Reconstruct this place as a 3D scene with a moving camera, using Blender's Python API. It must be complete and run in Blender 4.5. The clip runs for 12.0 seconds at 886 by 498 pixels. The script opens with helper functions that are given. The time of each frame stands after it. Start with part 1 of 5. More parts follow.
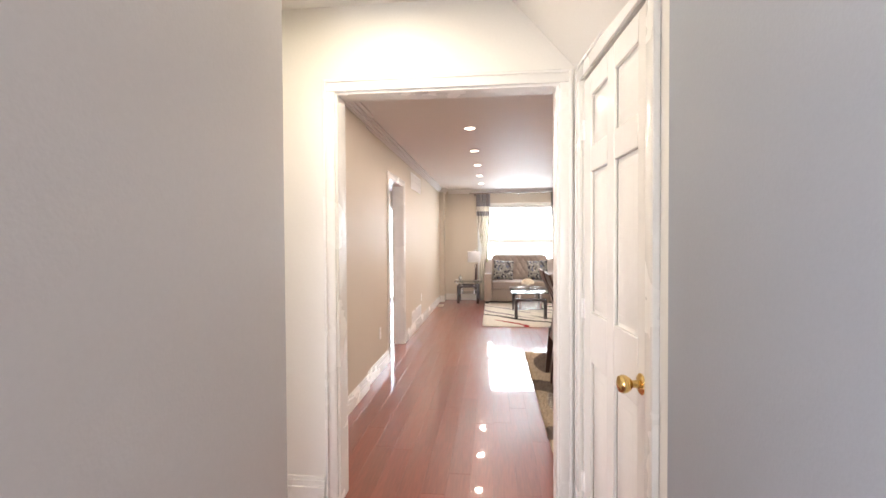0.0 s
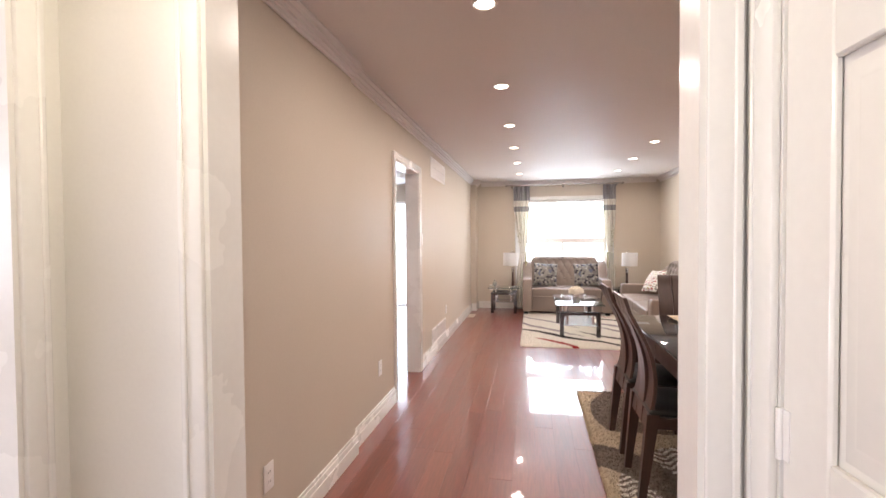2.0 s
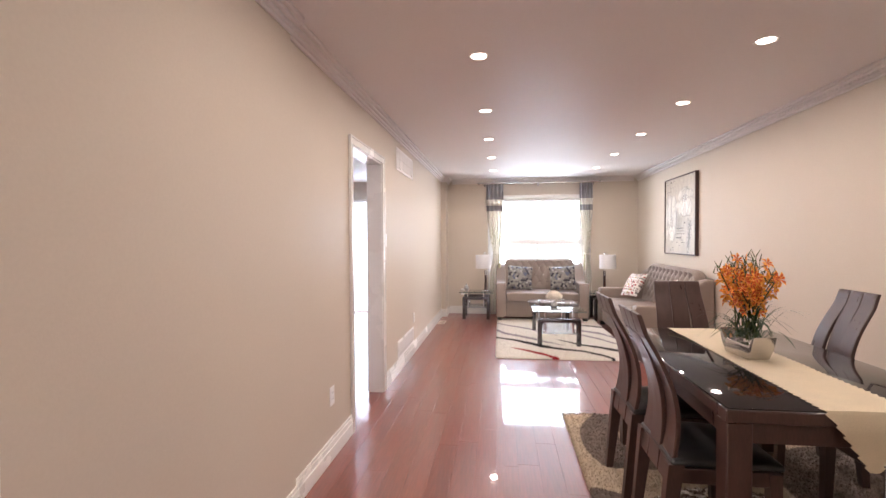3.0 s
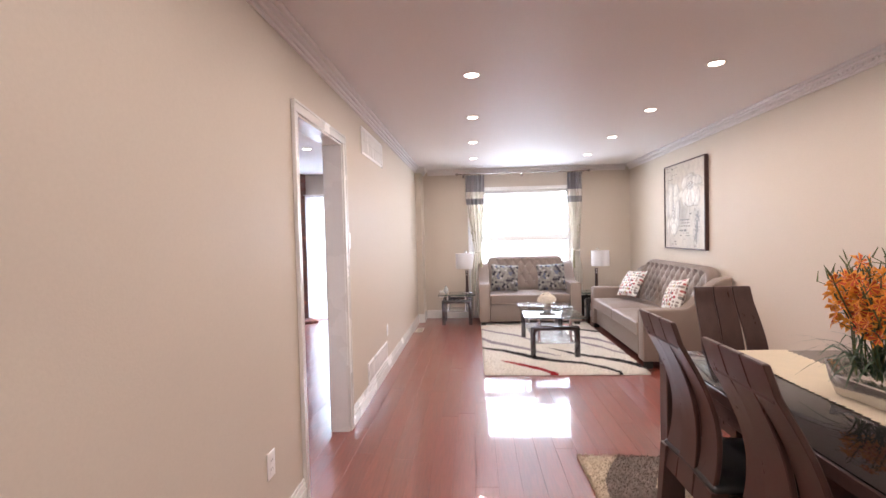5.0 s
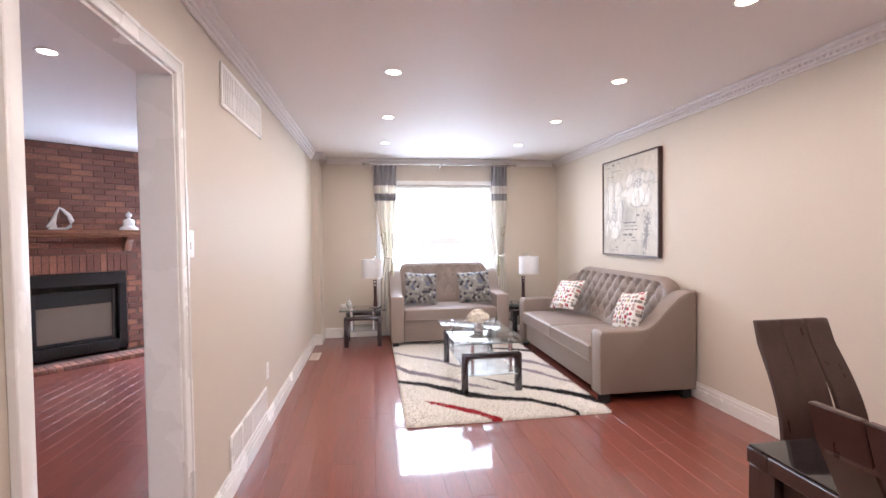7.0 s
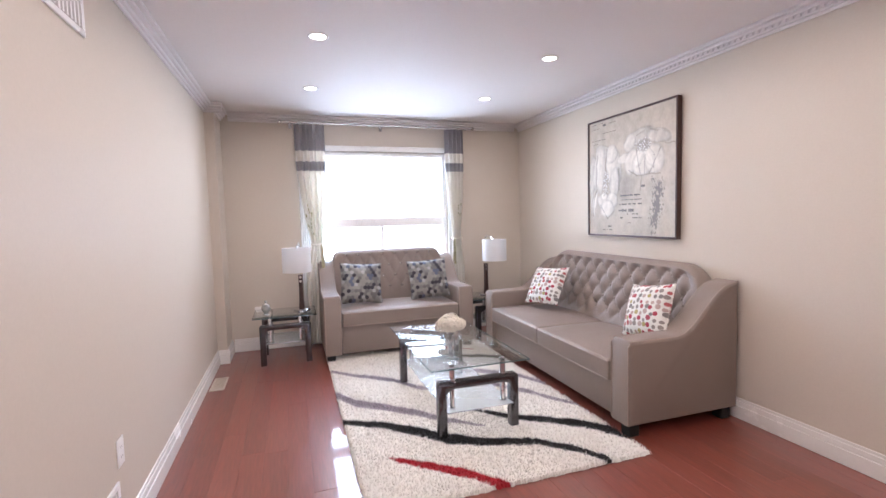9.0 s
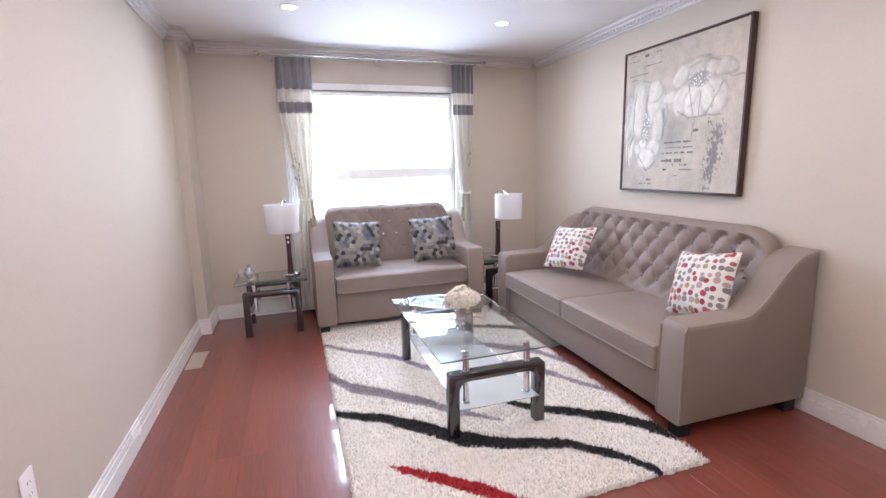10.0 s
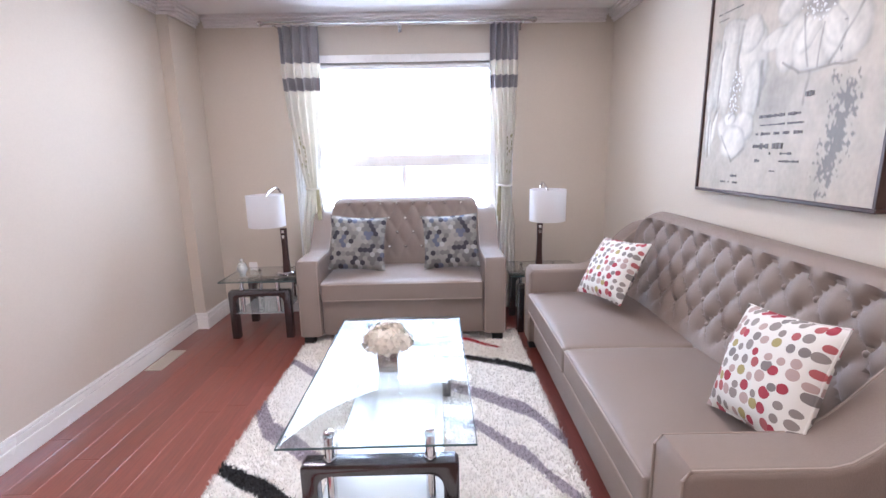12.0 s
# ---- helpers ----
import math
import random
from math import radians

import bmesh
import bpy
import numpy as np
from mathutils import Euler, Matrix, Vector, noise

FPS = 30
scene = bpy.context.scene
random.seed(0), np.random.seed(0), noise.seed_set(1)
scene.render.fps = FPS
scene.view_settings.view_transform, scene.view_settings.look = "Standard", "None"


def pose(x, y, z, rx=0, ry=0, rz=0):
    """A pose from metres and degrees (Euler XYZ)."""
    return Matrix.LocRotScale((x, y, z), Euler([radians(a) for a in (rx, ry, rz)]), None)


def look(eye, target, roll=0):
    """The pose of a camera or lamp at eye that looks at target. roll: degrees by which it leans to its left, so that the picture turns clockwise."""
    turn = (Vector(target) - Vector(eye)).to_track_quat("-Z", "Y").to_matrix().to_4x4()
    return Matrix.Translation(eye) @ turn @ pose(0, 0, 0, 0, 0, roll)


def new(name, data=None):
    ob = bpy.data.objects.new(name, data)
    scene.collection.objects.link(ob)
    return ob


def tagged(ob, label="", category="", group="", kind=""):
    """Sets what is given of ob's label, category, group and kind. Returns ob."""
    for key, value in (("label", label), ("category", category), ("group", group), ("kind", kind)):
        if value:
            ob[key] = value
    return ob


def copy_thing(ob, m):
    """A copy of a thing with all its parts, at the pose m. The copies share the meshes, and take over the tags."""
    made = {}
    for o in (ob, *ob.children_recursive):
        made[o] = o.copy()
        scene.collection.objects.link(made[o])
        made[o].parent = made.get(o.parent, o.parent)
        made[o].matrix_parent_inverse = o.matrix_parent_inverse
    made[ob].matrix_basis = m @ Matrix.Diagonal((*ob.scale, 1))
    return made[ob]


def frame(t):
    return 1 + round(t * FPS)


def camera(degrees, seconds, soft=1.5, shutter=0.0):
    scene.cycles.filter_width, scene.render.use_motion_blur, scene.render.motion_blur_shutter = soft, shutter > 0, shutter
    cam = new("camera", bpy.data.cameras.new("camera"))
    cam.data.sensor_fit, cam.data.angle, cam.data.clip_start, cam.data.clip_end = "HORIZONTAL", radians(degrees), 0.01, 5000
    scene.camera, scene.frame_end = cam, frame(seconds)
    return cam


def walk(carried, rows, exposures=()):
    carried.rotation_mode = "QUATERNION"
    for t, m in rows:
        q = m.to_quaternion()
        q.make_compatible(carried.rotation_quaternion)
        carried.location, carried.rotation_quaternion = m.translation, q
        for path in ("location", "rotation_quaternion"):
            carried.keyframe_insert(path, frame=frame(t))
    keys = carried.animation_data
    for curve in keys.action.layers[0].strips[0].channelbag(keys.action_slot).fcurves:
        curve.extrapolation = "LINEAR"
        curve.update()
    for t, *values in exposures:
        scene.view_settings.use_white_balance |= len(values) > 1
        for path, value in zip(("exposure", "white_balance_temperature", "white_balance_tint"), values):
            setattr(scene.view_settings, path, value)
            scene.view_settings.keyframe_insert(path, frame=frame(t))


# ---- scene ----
cam = camera(88.0, 12.0, soft=1.5)
PATH = [
    (0, (-0.104, 0.164, 1.336), (-0.321, 2.152, 1.296), -0.3),
    (0.5, (-0.115, 0.521, 1.366), (-0.366, 2.505, 1.316), -0.2),
    (1, (-0.088, 0.792, 1.367), (-0.383, 2.769, 1.314), -0.1),
    (1.5, (-0.088, 1.103, 1.362), (-0.433, 3.073, 1.314), -0.2),
    (2, (-0.119, 1.429, 1.364), (-0.501, 3.391, 1.317), -0.4),
    (2.5, (-0.161, 1.724, 1.357), (-0.5, 3.694, 1.314), -0.4),
    (3, (-0.202, 1.991, 1.357), (-0.454, 3.974, 1.315), -0.3),
    (5, (-0.335, 2.788, 1.375), (-0.474, 4.782, 1.315), -1.4),
    (5.5, (-0.368, 3.064, 1.381), (-0.443, 5.061, 1.312), -1.2),
    (6, (-0.389, 3.354, 1.375), (-0.374, 5.353, 1.316), -1.0),
    (6.5, (-0.43, 3.669, 1.371), (-0.281, 5.663, 1.317), -0.7),
    (7, (-0.473, 3.981, 1.372), (-0.177, 5.958, 1.315), -0.7),
    (7.5, (-0.515, 4.297, 1.381), (-0.106, 6.254, 1.316), -0.6),
    (9.5, (-0.537, 5.532, 1.349), (0.104, 7.413, 1.127), -1.3),
    (10, (-0.405, 5.803, 1.365), (0.2, 7.676, 1.008), -1.4),
    (10.5, (-0.238, 6.049, 1.371), (0.321, 7.914, 0.913), -1.4),
    (11, (0.015, 6.223, 1.37), (0.429, 8.124, 0.907), -1.3),
    (11.5, (0.365, 6.335, 1.369), (0.568, 8.277, 0.938), -1.3),
    (12, (0.715, 6.432, 1.36), (0.738, 8.39, 0.95), -1.1),
]
walk(cam, [(t, look(eye, target, roll)) for t, eye, target, roll in PATH],
     [(0.0, 0.15, 6600, 15), (1.5, 0.0, 6600, 18), (2.5, -0.06, 6400, 18), (3.0, 0.0, 6300, 20), (5.5, -0.02, 6150, 21), (7.0, 0.04, 5950, 20), (9.5, -0.18, 5650, 20), (12.0, -0.1, 5450, 20)])

# ---- world, daylight and lamps ----
world = bpy.data.worlds.new("world")
scene.world = world
world.use_nodes = True
sky = world.node_tree.nodes.new("ShaderNodeTexSky")
sky.sky_type, sky.sun_disc = "NISHITA", False
sky.sun_elevation, sky.sun_rotation = radians(48), radians(200)
world.node_tree.links.new(sky.outputs[0], world.node_tree.nodes["Background"].inputs[0])
world.node_tree.nodes["Background"].inputs[1].default_value = 0.12

DAY = (0.63, 0.79, 1.0)
WARM = (1.0, 0.87, 0.73)


def area_lamp(name, m, sx, sy, watts, colour, shape="RECTANGLE", spread=180):
    data = bpy.data.lights.new(name, "AREA")
    data.shape, data.size, data.size_y, data.energy, data.color = shape, sx, sy, watts, colour
    data.spread = radians(spread)
    ob = new(name, data)
    ob.matrix_world = m
    return ob


sun_data = bpy.data.lights.new("sun", "SUN")
sun_data.energy, sun_data.angle, sun_data.color = 3.0, radians(0.5), (1.0, 0.95, 0.88)
sun = new("sun", sun_data)
sun.matrix_world = look((0, 0, 20), (0.6, 14, 4))

area_lamp("window_daylight", look((0.45, 10.62, 1.40), (0.45, 5.0, 1.36)), 1.62, 1.40, 56, DAY)
area_lamp("sky_over_yard", look((0.45, 11.75, 3.45), (0.45, 8.6, 0.4)), 3.6, 1.6, 265, (0.70, 0.83, 1.0))
area_lamp("patio_daylight", look((-2.45, 10.62, 1.05), (-2.45, 5.0, 1.0)), 1.35, 1.95, 230, DAY)
# added fill at an unseen foyer opening, to light the east wall
area_lamp("foyer_daylight", look((-2.36, -0.55, 1.45), (0.3, -0.2, 1.35)), 1.0, 1.2, 32, (0.80, 0.88, 1.0))
# added fill before the solid south wall, to lift the left foyer wall
area_lamp("entrance_daylight", look((-0.15, -1.56, 1.5), (-0.6, 1.0, 1.3)), 0.7, 1.3, 37, (0.92, 0.95, 1.0))
area_lamp("sunlit_yard_bounce", look((0.45, 11.25, 0.25), (0.45, 9.9, 2.44)), 1.8, 0.5, 32, (0.95, 0.97, 1.0))
# added fill inside the kitchen, before a solid wall without a window
area_lamp("kitchen_daylight", look((-4.42, 1.2, 1.5), (-1.4, 2.4, 1.2)), 1.1, 1.1, 105, (0.84, 0.89, 1.0))
# added lamp outside, no house built; brightens the west wall by the window
area_lamp("sunlit_house_bounce", look((3.0, 12.2, 1.75), (-1.25, 8.9, 1.4)), 1.5, 1.3, 50, (0.88, 0.93, 1.0))

# ---- materials ----
def material(name, colour, rough=0.5, metal=0.0, spots=(), spread=0.0, scale=6.0, grain=60.0, bump=0.0, bump_scale=None, stretch=(1, 1, 1), spec=0.5, coat=0.0, random=0.0, coat_rough=0.06):
    """A surface with broad and fine colour variation, varied gloss and relief."""
    m = bpy.data.materials.new(name)
    m.use_nodes = True
    nt = m.node_tree
    b = nt.nodes["Principled BSDF"]
    b.inputs["Metallic"].default_value, b.inputs["Roughness"].default_value = metal, rough
    b.inputs["Specular IOR Level"].default_value, b.inputs["Coat Weight"].default_value = spec, coat
    b.inputs["Coat Roughness"].default_value = coat_rough
    b.inputs["Base Color"].default_value = (*colour, 1)
    tc = nt.nodes.new("ShaderNodeTexCoord")
    mp = nt.nodes.new("ShaderNodeMapping")
    mp.inputs["Scale"].default_value = stretch
    nt.links.new(tc.outputs["Object"], mp.inputs[0])
    if spread or random:
        n1 = nt.nodes.new("ShaderNodeTexNoise")
        n1.inputs["Scale"].default_value, n1.inputs["Detail"].default_value = scale, 4
        n2 = nt.nodes.new("ShaderNodeTexNoise")
        n2.inputs["Scale"].default_value, n2.inputs["Detail"].default_value = grain, 3
        for n in (n1, n2):
            nt.links.new(mp.outputs[0], n.inputs["Vector"])
        add = nt.nodes.new("ShaderNodeMath")
        add.operation = "ADD"
        nt.links.new(n1.outputs[0], add.inputs[0])
        nt.links.new(n2.outputs[0], add.inputs[1])
        last = add.outputs[0]
        if random:
            info = nt.nodes.new("ShaderNodeObjectInfo")
            mad = nt.nodes.new("ShaderNodeMath")
            mad.operation = "MULTIPLY_ADD"
            mad.inputs[1].default_value = random
            nt.links.new(info.outputs["Random"], mad.inputs[0])
            nt.links.new(last, mad.inputs[2])
            last = mad.outputs[0]
        rng = nt.nodes.new("ShaderNodeMapRange")
        rng.inputs[1].default_value, rng.inputs[2].default_value = 0.65, 1.35 + random
        nt.links.new(last, rng.inputs[0])
        ramp = nt.nodes.new("ShaderNodeValToRGB")
        lo = [max(0.0, c * (1 - spread)) for c in colour]
        hi = [min(1.0, c * (1 + spread)) for c in colour]
        ramp.color_ramp.elements[0].color, ramp.color_ramp.elements[1].color = (*lo, 1), (*hi, 1)
        for at, c in spots:
            ramp.color_ramp.elements.new(at).color = (*c, 1)
        nt.links.new(rng.outputs[0], ramp.inputs[0])
        nt.links.new(ramp.outputs[0], b.inputs["Base Color"])
        rr = nt.nodes.new("ShaderNodeMapRange")
        rr.inputs[1].default_value, rr.inputs[2].default_value = 0.3, 0.7
        rr.inputs[3].default_value, rr.inputs[4].default_value = rough * 0.85, min(1.0, rough * 1.15)
        nt.links.new(n1.outputs[0], rr.inputs[0])
        nt.links.new(rr.outputs[0], b.inputs["Roughness"])
    if bump:
        nb = nt.nodes.new("ShaderNodeTexNoise")
        nb.inputs["Scale"].default_value, nb.inputs["Detail"].default_value = bump_scale or grain, 5
        nt.links.new(mp.outputs[0], nb.inputs["Vector"])
        bp = nt.nodes.new("ShaderNodeBump")
        bp.inputs["Strength"].default_value, bp.inputs["Distance"].default_value = bump, 0.004
        nt.links.new(nb.outputs[0], bp.inputs["Height"])
        nt.links.new(bp.outputs[0], b.inputs["Normal"])
        if coat:
            nt.links.new(bp.outputs[0], b.inputs["Coat Normal"])
    return m


def glass(name, tint=(0.97, 1.0, 0.99), rough=0.0, body=0.0):
    """Thin clear sheet: what lies behind shows through, with a glossy reflection over it. body: how milky it is."""
    m = material(name, tint, 0.6)
    nt = m.node_tree
    b, out = nt.nodes["Principled BSDF"], nt.nodes["Material Output"]
    clear, gloss, lw = nt.nodes.new("ShaderNodeBsdfTransparent"), nt.nodes.new("ShaderNodeBsdfGlossy"), nt.nodes.new("ShaderNodeLayerWeight")
    power, fr = nt.nodes.new("ShaderNodeMath"), nt.nodes.new("ShaderNodeMath")
    power.operation, power.inputs[1].default_value = "POWER", 5.0
    fr.operation, fr.inputs[1].default_value, fr.inputs[2].default_value = "MULTIPLY_ADD", 0.88, 0.11
    nt.links.new(lw.outputs["Facing"], power.inputs[0])
    nt.links.new(power.outputs[0], fr.inputs[0])
    clear.inputs[0].default_value = (*tint, 1)
    gloss.inputs["Roughness"].default_value = rough
    milk, mix = nt.nodes.new("ShaderNodeMixShader"), nt.nodes.new("ShaderNodeMixShader")
    milk.inputs[0].default_value = body
    nt.links.new(clear.outputs[0], milk.inputs[1])
    nt.links.new(b.outputs[0], milk.inputs[2])
    nt.links.new(fr.outputs[0], mix.inputs[0])
    nt.links.new(milk.outputs[0], mix.inputs[1])
    nt.links.new(gloss.outputs[0], mix.inputs[2])
    nt.links.new(mix.outputs[0], out.inputs[0])
    return m


def let_light_through(m, amount):
    """Cloth that glows with the light behind it."""
    nt = m.node_tree
    b, out = nt.nodes["Principled BSDF"], nt.nodes["Material Output"]
    tr, mix = nt.nodes.new("ShaderNodeBsdfTranslucent"), nt.nodes.new("ShaderNodeMixShader")
    tr.inputs[0].default_value = b.inputs["Base Color"].default_value
    mix.inputs[0].default_value = amount
    nt.links.new(b.outputs[0], mix.inputs[1])
    nt.links.new(tr.outputs[0], mix.inputs[2])
    nt.links.new(mix.outputs[0], out.inputs[0])


def lit(name, colour, power):
    m = material(name, colour, 0.4)
    b = m.node_tree.nodes["Principled BSDF"]
    b.inputs["Emission Color"].default_value, b.inputs["Emission Strength"].default_value = (*colour, 1), power
    return m


WALL = material("wall_paint", (0.625, 0.56, 0.475), 0.45, spec=0.03, spread=0.025, scale=1.3, grain=90, bump=0.10, bump_scale=140)
HALLWALL = material("hall_wall_paint", (0.80, 0.78, 0.725), 0.42, spread=0.02, scale=1.3, grain=90, bump=0.10, bump_scale=140)
# greige wall paint with the foyer's shade put into the base colour
DIMFOYERWALL = material("dimmed_foyer_wall_paint", (0.54, 0.505, 0.475), 0.5, spread=0.025, scale=1.3, grain=90, bump=0.10, bump_scale=140)
# bluish daylight and shade of the east foyer wall, painted as base colour
BLUESHADEWALL = material("daylight_tinted_wall_paint", (0.37, 0.395, 0.44), 0.5, spread=0.025, scale=1.3, grain=90, bump=0.10, bump_scale=140)
KITCHENWALL = material("kitchen_wall_paint", (0.68, 0.62, 0.595), 0.45, spread=0.02, scale=1.3, grain=90, bump=0.10, bump_scale=140)
CEIL = material("ceiling_paint", (0.76, 0.715, 0.69), 0.5, spec=0.02, spread=0.02, scale=1.0, grain=70, bump=0.06, bump_scale=120)
TRIM = material("white_trim_paint", (0.83, 0.815, 0.775), 0.26, spread=0.02, scale=3, grain=50, bump=0.03, bump_scale=60)
DOORPAINT = material("white_door_paint", (0.82, 0.80, 0.755), 0.22, spread=0.02, scale=3, grain=40, bump=0.04, bump_scale=50)
PLANK = material("red_cherry_wood", (0.205, 0.052, 0.034), 0.34, spread=0.30, scale=2.2, grain=9, stretch=(9, 0.7, 9), bump=0.075, bump_scale=3, random=0.32, coat=0.9, coat_rough=0.035)
GROUT = material("dark_floor_joint", (0.12, 0.024, 0.015), 0.4)
TILE = material("white_floor_tile", (0.84, 0.83, 0.81), 0.12, spread=0.05, scale=1.5, grain=12, random=0.1)
TILEJOINT = material("tile_grout", (0.5, 0.48, 0.46), 0.8)
BRICK = material("red_brick", (0.30, 0.12, 0.082), 0.8, spread=0.5, scale=5, grain=60, bump=0.6, bump_scale=70, random=0.9, spots=((0.45, (0.22, 0.095, 0.07)), (0.75, (0.38, 0.16, 0.10))))
MORTAR = material("grey_mortar", (0.20, 0.115, 0.09), 0.95, spread=0.15, scale=10, grain=80, bump=0.5)
CONCRETE = material("pale_patio_concrete", (0.5, 0.5, 0.48), 0.9, spread=0.12, scale=2, grain=30)
ESPRESSO = material("espresso_wood", (0.060, 0.031, 0.026), 0.32, spread=0.22, scale=5, grain=40, stretch=(6, 6, 0.8))
MANTEL = material("stained_mantel_wood", (0.22, 0.085, 0.04), 0.4, spread=0.3, scale=4, grain=30, stretch=(0.8, 8, 8), bump=0.1)
BLACKMETAL = material("black_metal", (0.014, 0.014, 0.015), 0.45, spread=0.2, scale=5, grain=60)
SOOT = material("firebox_lining", (0.12, 0.10, 0.08), 0.9, spread=0.4, scale=6, grain=30)
BRASS = material("polished_brass", (0.78, 0.56, 0.22), 0.16, 1.0, spread=0.05)
CHROME = material("chrome", (0.72, 0.72, 0.74), 0.1, 1.0)
GUNMETAL = material("black_chrome", (0.12, 0.115, 0.12), 0.16, 0.85, spread=0.1, scale=5, grain=40)
CLEAR = glass("clear_glass")
GREENGLASS = glass("table_glass", (0.965, 0.985, 0.98), 0.004)
FROST = glass("frosted_glass", (0.90, 0.94, 0.95), 0.15, 0.30)
RIM = material("glass_edge", (.10, .15, .145), .1)
DARKGLASS = material("black_glass", (0.012, 0.010, 0.010), 0.05, spec=0.6)
SMOKEGLASS = material("firebox_glass", (0.20, 0.165, 0.13), 0.08)
TAUPE = material("taupe_upholstery", (0.255, 0.203, 0.172), 0.46, spread=0.07, scale=4, grain=260, bump=0.35, bump_scale=420)
PIPING = material("taupe_piping", (0.33, 0.267, 0.222), 0.5, spread=0.06, scale=8, grain=200)
BLACKLEATHER = material("black_leather", (0.016, 0.016, 0.017), 0.32, spread=0.2, scale=6, grain=80, bump=0.25, bump_scale=160)
WHITELEATHER = material("white_leather", (0.78, 0.77, 0.75), 0.35, spread=0.03, scale=5, grain=60, bump=0.1)
PLASTIC = material("white_plastic", (0.90, 0.885, 0.86), 0.3, spread=0.015, scale=8, grain=60)
BLACK = material("black_rubber", (0.012, 0.012, 0.012), 0.6)
GREYSATIN = material("grey_satin", (0.34, 0.33, 0.34), 0.38, spread=0.15, scale=8, grain=120, stretch=(1, 1, 0.25), bump=0.15, spec=0.7)
CREAMCLOTH = material("cream_cloth", (0.86, 0.83, 0.76), 0.75, spread=0.05, scale=8, grain=200, bump=0.2, bump_scale=300)
OLIVE = material("olive_tassel", (0.46, 0.43, 0.27), 0.6, spread=0.2, scale=20, grain=150)
SHADE = material("white_lamp_shade", (0.85, 0.84, 0.83), 0.7, spread=0.02, scale=10, grain=200, bump=0.1)
SILVER = material("silver_ceramic", (0.62, 0.60, 0.58), 0.18, 0.8, spread=0.05)
PORCELAIN = material("white_porcelain", (0.82, 0.80, 0.77), 0.2, spread=0.03)
GLOW = lit("warm_lamp_lens", (1.0, 0.88, 0.72), 14)
let_light_through(SHADE, 0.45)
let_light_through(CREAMCLOTH, 0.3)
let_light_through(GREYSATIN, 0.2)


# ---- mesh helpers ----
def box(bm, x0, x1, y0, y1, z0, z1, bevel=0.0, seg=1, m=None):
    t = Matrix.Translation(((x0 + x1) / 2, (y0 + y1) / 2, (z0 + z1) / 2)) @ Matrix.Diagonal((abs(x1 - x0), abs(y1 - y0), abs(z1 - z0), 1))
    vs = bmesh.ops.create_cube(bm, size=1, matrix=(m @ t) if m else t)["verts"]
    if bevel:
        es = list({e for v in vs for e in v.link_edges})
        bmesh.ops.bevel(bm, geom=es, offset=bevel, segments=seg, affect="EDGES", profile=0.5, clamp_overlap=True)
    return bm


def boxes(*rows, bevel=0.0, seg=1):
    bm = bmesh.new()
    for r in rows:
        box(bm, *r, bevel=bevel, seg=seg)
    return bm


def prism(bm, pts, x0, x1, axis="x", bevel=0.0, seg=2):
    """An outline of two coordinates drawn out along the third axis."""
    def place(p, a):
        return {"x": (a, p[0], p[1]), "y": (p[0], a, p[1]), "z": (p[0], p[1], a)}[axis]
    lo, hi = [bm.verts.new(place(p, x0)) for p in pts], [bm.verts.new(place(p, x1)) for p in pts]
    n = len(pts)
    fs = [bm.faces.new(lo), bm.faces.new(hi[::-1])] + [bm.faces.new((lo[i], hi[i], hi[(i + 1) % n], lo[(i + 1) % n])) for i in range(n)]
    bmesh.ops.recalc_face_normals(bm, faces=fs)
    if bevel:
        es = list({e for f in fs[:2] for e in f.edges})
        bmesh.ops.bevel(bm, geom=es, offset=bevel, segments=seg, affect="EDGES", profile=0.5, clamp_overlap=True)
    return bm


def lathe(bm, profile, at=(0, 0, 0), n=24, m=None):
    """A turned shape from (radius, height) pairs."""
    rings = []
    for r, z in profile:
        ring = []
        for i in range(n):
            a = 2 * math.pi * i / n
            v = Vector((at[0] + r * math.cos(a), at[1] + r * math.sin(a), at[2] + z))
            ring.append(bm.verts.new(m @ v if m else v))
        rings.append(ring)
    for a, b in zip(rings, rings[1:]):
        for i in range(n):
            bm.faces.new((a[i], a[(i + 1) % n], b[(i + 1) % n], b[i]))
    bm.faces.new(rings[0][::-1])
    bm.faces.new(rings[-1])
    return bm


def tube(bm, pts, r, n=8, closed=False):
    """A round bar through points."""
    pts = [Vector(p) for p in pts]
    rings = []
    k = len(pts)
    for i, p in enumerate(pts):
        if closed:
            d = pts[(i + 1) % k] - pts[i - 1]
        else:
            d = pts[min(i + 1, k - 1)] - pts[max(i - 1, 0)]
        d.normalize()
        u = d.cross(Vector((0, 0, 1)))
        if u.length < 0.05:
            u = d.cross(Vector((1, 0, 0)))
        u.normalize()
        w = u.cross(d)
        rad = r[i] if isinstance(r, (list, tuple)) else r
        rings.append([bm.verts.new(p + rad * (math.cos(2 * math.pi * j / n) * u + math.sin(2 * math.pi * j / n) * w)) for j in range(n)])
    pairs = list(zip(rings, rings[1:])) + ([(rings[-1], rings[0])] if closed else [])
    for a, b in pairs:
        for j in range(n):
            bm.faces.new((a[j], a[(j + 1) % n], b[(j + 1) % n], b[j]))
    if not closed:
        bm.faces.new(rings[0][::-1])
        bm.faces.new(rings[-1])
    return bm


